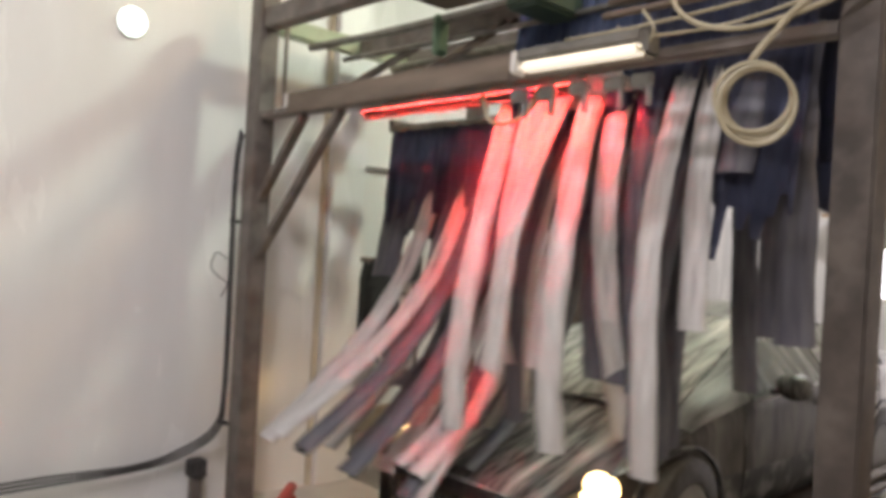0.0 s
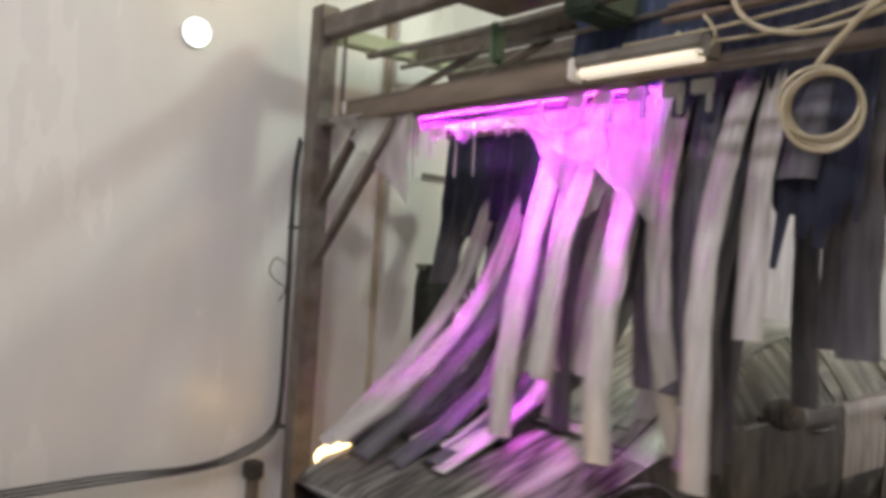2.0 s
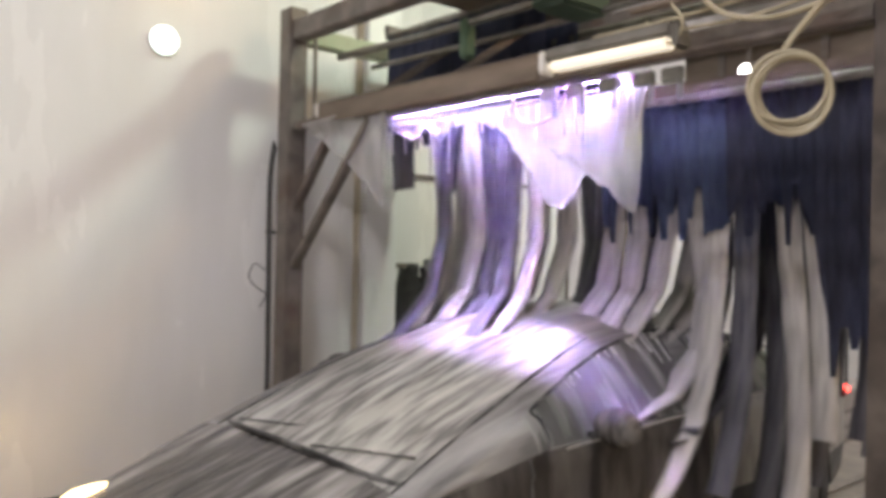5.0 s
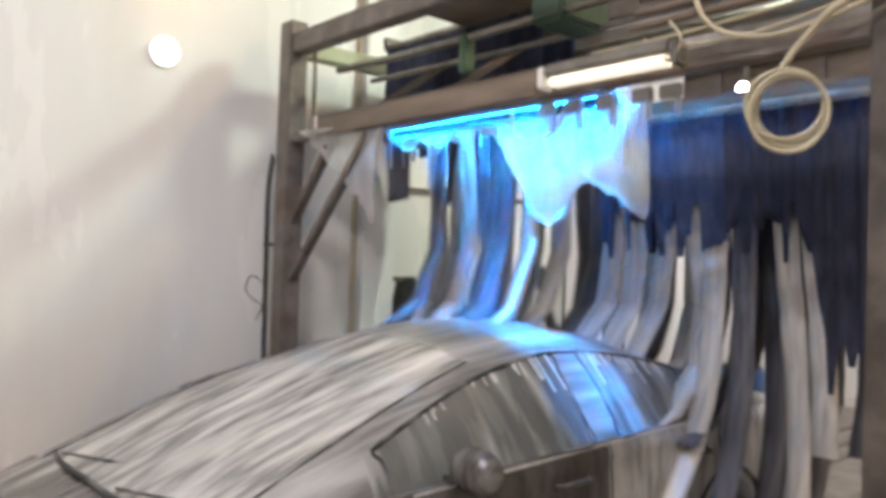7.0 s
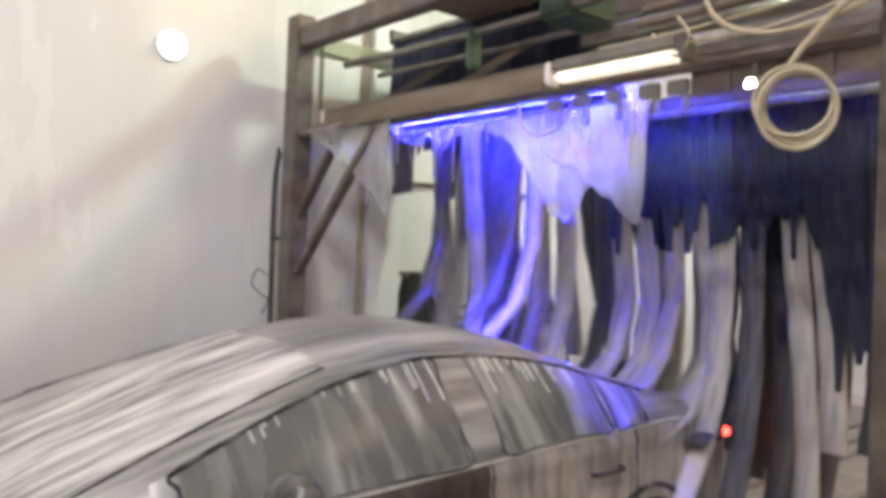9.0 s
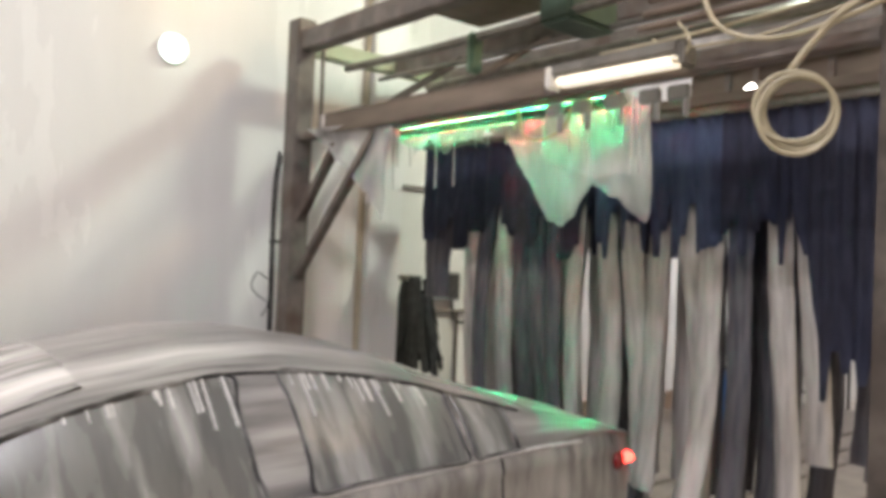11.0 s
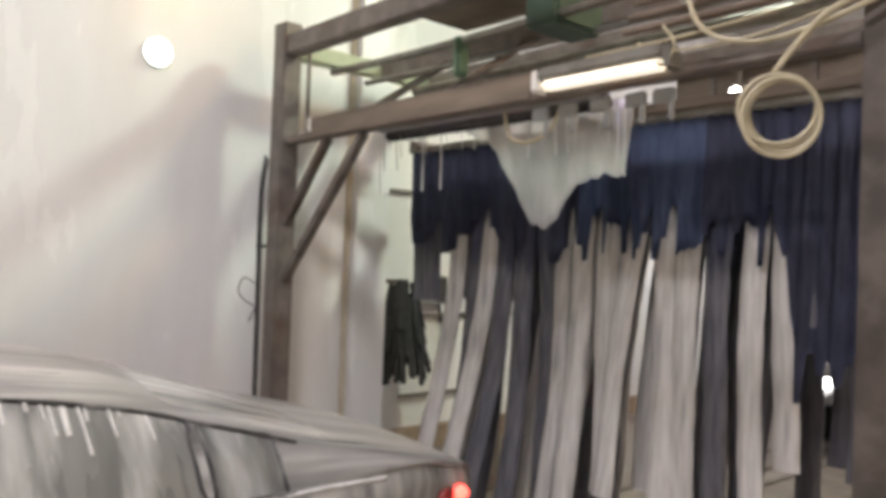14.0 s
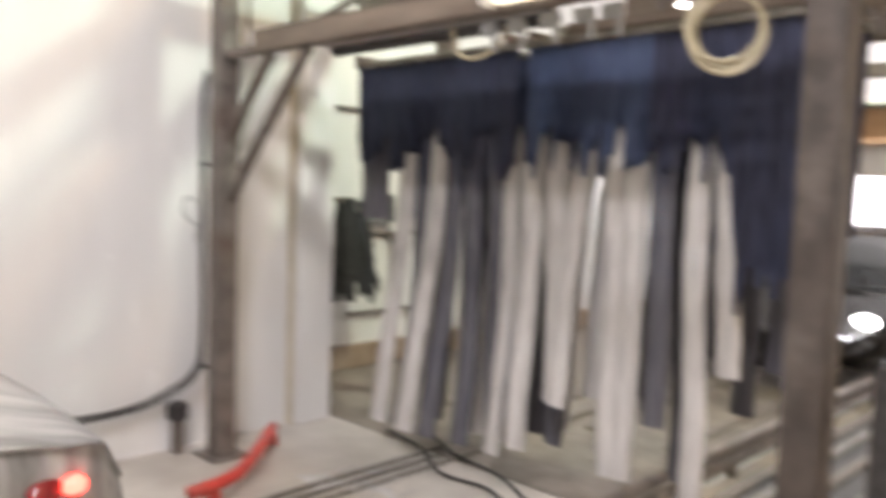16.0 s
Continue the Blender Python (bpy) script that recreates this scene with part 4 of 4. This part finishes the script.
def bulkhead_lamp():
    b = thing("wall_lamp", "round lit lamp on the white wall", "lamp", pose(-4.5, 1.77, 2.8, 0, 90, 0))
    part("rim", cyl(0, 0, 0.012, 0.085, 0.024, "Z", 28, 0.005), WALL, b)
    bm = bmesh.new()
    bmesh.ops.create_uvsphere(bm, u_segments=24, v_segments=12, radius=0.08, matrix=Matrix.LocRotScale((0, 0, 0.025), None, (1, 1, 0.5)))
    part("lens", bm, LAMP_GLOW, b, smooth=True)


bulkhead_lamp()


def spot():
    s = thing("spot_lamp", "small bright work lamp on the rear beam", "lamp", pose(-2.28, 4.2, 2.68))
    part("bracket", bar((0, 0.02, 0.06), (0, 0.02, 0.18), 0.03, 0.01, 0.002), STEEL, s)
    part("can", cyl(0, 0.03, 0, 0.06, 0.1, "Y", 20, 0.006), STEEL, s)
    bm = bmesh.new()
    bmesh.ops.create_uvsphere(bm, u_segments=18, v_segments=10, radius=0.034, matrix=Matrix.LocRotScale((0, -0.025, 0), None, (1, 0.4, 1)))
    part("lens", bm, SPOT_GLOW, s, smooth=True)


spot()


def lane():
    for x in (-3.44, -3.34, -3.24):
        r = thing("guide_track", "dark worn steel conveyor track set on the floor", "track", group="conveyor tracks")
        part("track_bar", box(x - 0.012, -1, 0.0, x + 0.012, 4.0, 0.022, 0.004), GALV, r)
    g = thing("wheel_guide", "dark steel pipe wheel guide along the lane", "guide rail")
    for z in (0.1, 0.2):
        part("pipe", tube([(-1.98, -1, z), (-1.98, 3, z), (-1.98, 8.5, z)], 0.035, 10), STEEL, g, smooth=True)
    for y in (0, 1.5, 3, 4.5, 6, 7.5):
        part("foot", box(-2.0, y - 0.03, 0, -1.96, y + 0.03, 0.07, 0.004), STEEL, g)
    gr = thing("drain_grate", "dark steel drain grate along the lane", "grate")
    for k, x in enumerate((-1.83, -1.7, -1.52, -1.3)):
        part("slat", box(x - 0.028, 3.0, 0.0065, x + 0.028, 10.5, 0.035, 0.004), GALV if k % 2 else STEEL, gr)
    structure("floor_channel", box(-5.48, 3.46, 0.0, -2.04, 10.55, 0.005, 0), BED, "brown wet floor under the conveyor track", "floor")
    tr = thing("chain_track", "dark wet conveyor chain track on the floor", "track")
    for x in (-3.62, -3.3, -3.05, -2.45, -2.2):
        part("slat", box(x - 0.03, 4.6, 0.0055, x + 0.03, 10.5, 0.022, 0.004), STEEL, tr)
    mat = thing("drain_channel", "wet black drain channel beside the wheel guide", "drain")
    part("channel", box(-1.9, 2.9, 0.0, -1.16, 10.6, 0.006, 0), RUBBER, mat)
    rg = thing("red_guide", "red painted guide bar on the floor beside the lane", "guide rail")
    part("arm", tube([(-4.22, 2.82, 0.1), (-3.66, 2.24, 0.1), (-3.56, 1.9, 0.1)], 0.035, 10), RED, rg, smooth=True)
    for p in ((-4.18, 2.78), (-3.6, 2.05)):
        part("foot", box(p[0] - 0.03, p[1] - 0.03, 0, p[0] + 0.03, p[1] + 0.03, 0.07, 0.004), RED, rg)
    for pts in ([(-3.9, 3.5, 0.02), (-3.5, 3.42, 0.02), (-3.1, 3.2, 0.02), (-2.75, 3.22, 0.02), (-2.35, 3.02, 0.02), (-2.1, 3.05, 0.02)], [(-3.8, 3.75, 0.02), (-3.3, 3.5, 0.02), (-2.85, 3.42, 0.02), (-2.4, 3.2, 0.02), (-2.1, 3.22, 0.02)]):
        hh = thing("floor_hose", "dark hose lying across the wet floor", "hose", group="hoses on the floor")
        part("hose_line", tube(pts, 0.01, 8), RUBBER, hh, smooth=True)


lane()


def back_area():
    b = thing("switch_box", "grey electrical switch box on the white wall", "switch box", pose(-5.6, 4.8, 1.43))
    part("case", box(0, -0.17, -0.13, 0.1, 0.17, 0.13, 0.01), GREY_BOX, b)
    part("cover", box(0.101, 0.02, -0.11, 0.115, 0.15, 0.11, 0.006), RUBBER, b)
    part("conduit", tube([(0.03, 0.13, -0.13), (0.04, 0.16, -0.3), (0.05, 0.3, -0.32), (0.04, 0.34, -0.1), (0.03, 0.34, 0.5)], 0.015), RUBBER, b)
    for pts in ([(-5.57, 4.2, 1.2), (-5.57, 5.9, 1.2)], [(-5.57, 5.0, 1.2), (-5.57, 5.0, 0.48)], [(-5.57, 4.5, 0.48), (-5.57, 5.6, 0.48)], [(-5.57, 3.6, 2.3), (-5.57, 6.5, 2.3)], [(-5.57, 6.6, 0.3), (-5.57, 6.6, 3.5)]):
        c = thing("wall_conduit", "dark metal conduit fixed to the white wall", "pipe", group="conduits on the wall")
        part("pipe", tube(pts, 0.018), STEEL, c)
    # dark side brush hanging by the wall
    rnd = random.Random(9)
    s = thing("side_brush", "black felt side brush hanging on the wall", "brush", pose(-5.33, 4.3, 0))
    part("core", cyl(0, 0, 1.15, 0.05, 0.75, "Z", 16), RUBBER, s)
    part("bracket", bar((-0.27, 0, 1.5), (0.03, 0, 1.5), 0.05, 0.04), STEEL, s)
    for k in range(190):
        a, z = rnd.uniform(0, 2 * math.pi), rnd.uniform(1.0, 1.5)
        r = 0.13 + 0.13 * min(1, (1.55 - z) / 0.5) + rnd.uniform(-0.03, 0.04)
        part("bristle_flap", bar((0.6 * r * math.cos(a), 0.6 * r * math.sin(a), z), (r * math.cos(a), r * math.sin(a), z - rnd.uniform(0.24, 0.4)), 0.05, 0.012, 0.003), BRISTLE, s)
    d = thing("blue_drum", "blue plastic drum standing on the wet floor", "drum", pose(-4.0, 7.4, 0))
    part("barrel", cyl(0, 0, 0.36, 0.24, 0.72, "Z", 28, 0.02), BLUE_PLASTIC, d, smooth=False)
    for z in (0.22, 0.48):
        part("hoop", tube([(0.243 * math.cos(a), 0.243 * math.sin(a), z) for a in np.linspace(0, 2 * math.pi, 17)[:-1]], 0.012, 6, closed=True), BLUE_PLASTIC, d)
    part("lid", cyl(0, 0, 0.73, 0.21, 0.02, "Z", 28, 0.004), RUBBER, d)
    t = thing("side_table", "small dark metal table by the end wall", "table", pose(-4.75, 10.3, 0))
    part("tabletop", box(-0.5, -0.3, 0.72, 0.5, 0.3, 0.76, 0.008), GREY_BOX, t)
    for x in (-0.45, 0.45):
        for y in (-0.25, 0.25):
            part("leg", box(x - 0.015, y - 0.015, 0, x + 0.015, y + 0.015, 0.719, 0.003), RUBBER, t)
    part("stretcher", box(-0.45, -0.26, 0.2, 0.45, -0.24, 0.23, 0.003), RUBBER, t)
    w = thing("wall_shelf", "wooden shelf box high on the end wall", "shelf", pose(-3.55, 11.3, 2.35))
    part("board", box(-0.8, -0.2, 0, 0.8, 0.19, 0.04, 0.004), WOOD, w)
    part("board", box(-0.8, -0.2, 0.5, 0.8, 0.19, 0.54, 0.004), WOOD, w)
    part("back", box(-0.8, 0.15, 0.041, 0.8, 0.19, 0.499, 0.004), WOOD, w)
    m = thing("pump_cabinet", "dark steel pump cabinet beside the lane", "cabinet", pose(-0.55, 3.6, 0))
    part("body", box(-0.35, -0.4, 0.06, 0.45, 0.5, 1.05, 0.02), RUBBER, m)
    part("door", box(-0.365, -0.34, 0.12, -0.352, 0.44, 1.0, 0.004), BROWN, m)
    part("handle", box(-0.385, 0.3, 0.5, -0.366, 0.33, 0.65, 0.004), CHROME, m)
    for x in (-0.25, 0.35):
        for y in (-0.3, 0.4):
            part("foot", box(x - 0.03, y - 0.03, 0, x + 0.03, y + 0.03, 0.059, 0.004), RUBBER, m)
    # second frame deeper in the bay
    f = thing("rear_gantry", "brown steel arch deeper in the wash bay", "gantry")
    for x in (-4.6, -0.7):
        part("post", box(x - 0.08, 6.1, 0, x + 0.08, 6.25, 3.0, 0.008), STEEL, f)
    part("top_beam", box(-4.6, 6.1, 3.001, -0.7, 6.25, 3.15, 0.008), STEEL, f)
    part("cross_beam", box(-4.518, 6.13, 2.5, -0.782, 6.22, 2.6, 0.008), STEEL, f)
    part("spray_pipe", tube([(-4.5, 6.05, 2.3), (-0.8, 6.05, 2.3)], 0.025), GALV, f)


back_area()


def ceiling_lights():
    for x, y in ((-0.2, -1.2), (-1.6, 0.6), (-2.6, 9.3)):
        c = thing("ceiling_light", "long lit ceiling light", "ceiling light", pose(x, y, 4.96), "ceiling lights")
        part("frame", box(-0.66, -0.2, 0.0, 0.66, 0.2, 0.039, 0.006), CASING, c)


ceiling_lights()


# ---- what moves ----
PERIOD = 1.985


def swing_amount(t):
    """1 while the curtains are driven, dying away after the drive stops."""
    return float(np.interp(t, (0, 3.7, 6.0, 9.6, 11.0, 12.5, 16), (1, 1, 1, 0.95, 0.5, 0.32, 0.12)))


def drive_amount(t):
    return float(np.interp(t, (0, 9.6, 10.8, 16), (1, 1, 0, 0)))


def carriage(t, phase):
    a = 2 * math.pi * (t - phase + (0.0 if phase > 1 else 0.12)) / PERIOD
    k = drive_amount(t)
    up = ((1 + math.cos(a)) / 2) ** 2.2
    return (0.06 - 0.4 * up - 0.08 * math.sin(a)) * k, (0.64 if phase > 1 else 0.5) * up * k


def lean(t, phase):
    """Degrees by which strips lean towards the exit."""
    a = 2 * math.pi * (t - phase - (0.4 if phase > 1 else 0.2)) / PERIOD
    return swing_amount(t) * (8 + (30 if phase > 1 else 30 + 5 * drive_amount(t)) * math.cos(a))


def motions():
    walk(CAR, [(t, pose(CAR_X, y, 0)) for t, y in CAR_ROWS])
    walk(NEXT_CAR, [(0, pose(-2.75, 12.4, 0)), (9, pose(-2.75, 9.6, 0)), (12, pose(-2.75, 8.7, 0)), (13.1, pose(-2.75, 8.58, 0)), (13.7, pose(-2.75, 7.95, 0)), (16, pose(-2.75, 6.75, 0))])
    # the colour drum: a third of a second a colour, dark from 12.75 s on
    rows, tilt, last = [], SLOT_TILT, None
    steps = []
    n = 0
    while -0.105 + 0.382 * n < 12.7:
        steps.append((-0.105 + 0.382 * n, 10 * (n // 7) + n % 7))
        n += 1
    steps.append((12.74, steps[-1][1] + 3))
    for start, k in steps:
        ang = -90 + tilt - 36 * k
        if last is not None:
            rows.append((start - 0.085, last))
            if last - ang > 60:
                rows += [(start - 0.017, last + (ang - last) / 3), (start + 0.017, last + (ang - last) * 2 / 3)]
        rows.append((max(0, start + 0.085), ang))
        last = ang
    rows.append((16, last))
    walk(DRUM, [(t, pose(0, 0.09, 0, a, 0, 0)) for t, a in rows])
    # foam: swings out of the trough, pours, then drops to the floor
    for p, x, back, t0, t1, ph in FOAM_PIECES:
        rows = [(0, pose(x, back, 0.012, 84, 0, 0)), (t0 - 0.1, pose(x, back, 0.012, 84, 0, 0)), (t0 + 0.12, pose(x, back, 0, 30, 0, 0)), (t0 + 0.3, pose(x, back, 0, 0, 0, 0))]
        t = t0 + 0.7
        while t < t1 - 0.3:
            rows.append((t, pose(x + 0.012 * math.sin(t * 2.1 + ph), back, 0, 4 + 5 * math.sin(t * 3.165 + ph), 3 * math.sin(t * 1.7 + ph), 0)))
            t += 0.35
        rows += [(t1, pose(x, back, 0, 0, 0, 0)), (t1 + 0.14, pose(x, back, -0.2, 0, 0, 0)), (t1 + 0.26, pose(x, back, -0.78, 4, 0, 0)), (t1 + 0.38, pose(x, back + 0.05, -1.75, 24, 0, 0)),
                 (t1 + 0.46, pose(x, back + 0.1, -2.37, 86, 0, 0)), (16, pose(x, back + 0.1, -2.385, 87, 0, 0))]
        walk(p, rows)
    walk(DRIPS, [(0, pose(0, 2.64, 2.39, 84, 0, 0)), (0.65, pose(0, 2.64, 2.39, 84, 0, 0)), (0.9, pose(0, 2.63, 2.35)), (14.7, pose(0, 2.63, 2.35)), (14.85, pose(0, 2.63, 2.1)),
                 (15.05, pose(0, 2.58, 1.2, 30, 0, 0)), (15.2, pose(0, 2.6, 0.04, 88, 0, 0)), (16, pose(0, 2.6, 0.035, 88, 0, 0))])
    times = [round(0.1 * k, 2) for k in range(0, 129)] + [13 + 0.2 * k for k in range(0, 16)]
    poses_of = {b[0]: [carriage(t, b[2]) for t in times] for b in BLOCKS}
    for c, heads, phase, xc in BLOCKS:
        walk(c, [(t, pose(xc, y, TOP_Z + z)) for t, (y, z) in zip(times, poses_of[c])])
        for hd, r, hx in heads:
            walk(hd, [(t, pose(hx, ROW_Y[r], 0, -0.35 * lean(t - 0.05 * r, phase), 0, 0)) for t in times])
    for top, low, x, y, xc, phase, dt, gain, side, twist, r, spin, seg in STRIPS:
        tops, lows = [], [[] for _ in low]
        block = top.parent
        for t, (oy, oz) in zip(times, poses_of[block]):
            head = radians(0.35 * lean(t - 0.05 * r, phase))
            nose = float(np.interp(t, [q[0] for q in CAR_ROWS], [q[1] for q in CAR_ROWS]))
            py, pz = y + 0.04 - (HEAD - 0.22) * math.sin(head), -(HEAD - 0.22) * math.cos(head)
            m0, bend, qy, qz, px = None, [], py, pz, x
            for k in range(len(low) + 1):
                th = gain * lean(t - 0.075 * k - dt, phase) * (0.75 + 0.15 * k) + side * 0.5
                for _ in range(40):
                    ey, ez = qy - seg * math.sin(radians(th)), qz - seg * math.cos(radians(th))
                    ground = car_height(x + xc - CAR_X, ey + oy - nose) + 0.04
                    if ez + oz + TOP_Z >= ground or th > 82:
                        break
                    th += 3.5
                bend.append(th)
                qy, qz = ey, ez
            for _ in range(2):
                bend = [(bend[max(0, k - 1)] + 2 * v + bend[min(len(bend) - 1, k + 1)]) / 4 for k, v in enumerate(bend)]
            for k, th in enumerate(bend):
                m = pose(px, py, pz, -th, side, 0) @ pose(0, 0, 0, 0, 0, spin)
                if k == 0:
                    m0 = m
                    tops.append((t, m))
                else:
                    lows[k - 1].append((t, m0.inverted() @ m))
                px, py, pz = px - seg * math.cos(radians(th)) * math.sin(radians(side)), py - seg * math.sin(radians(th)), pz - seg * math.cos(radians(th)) * math.cos(radians(side))
        walk(top, tops)
        for ob, rows in zip(low, lows):
            walk(ob, rows)


motions()
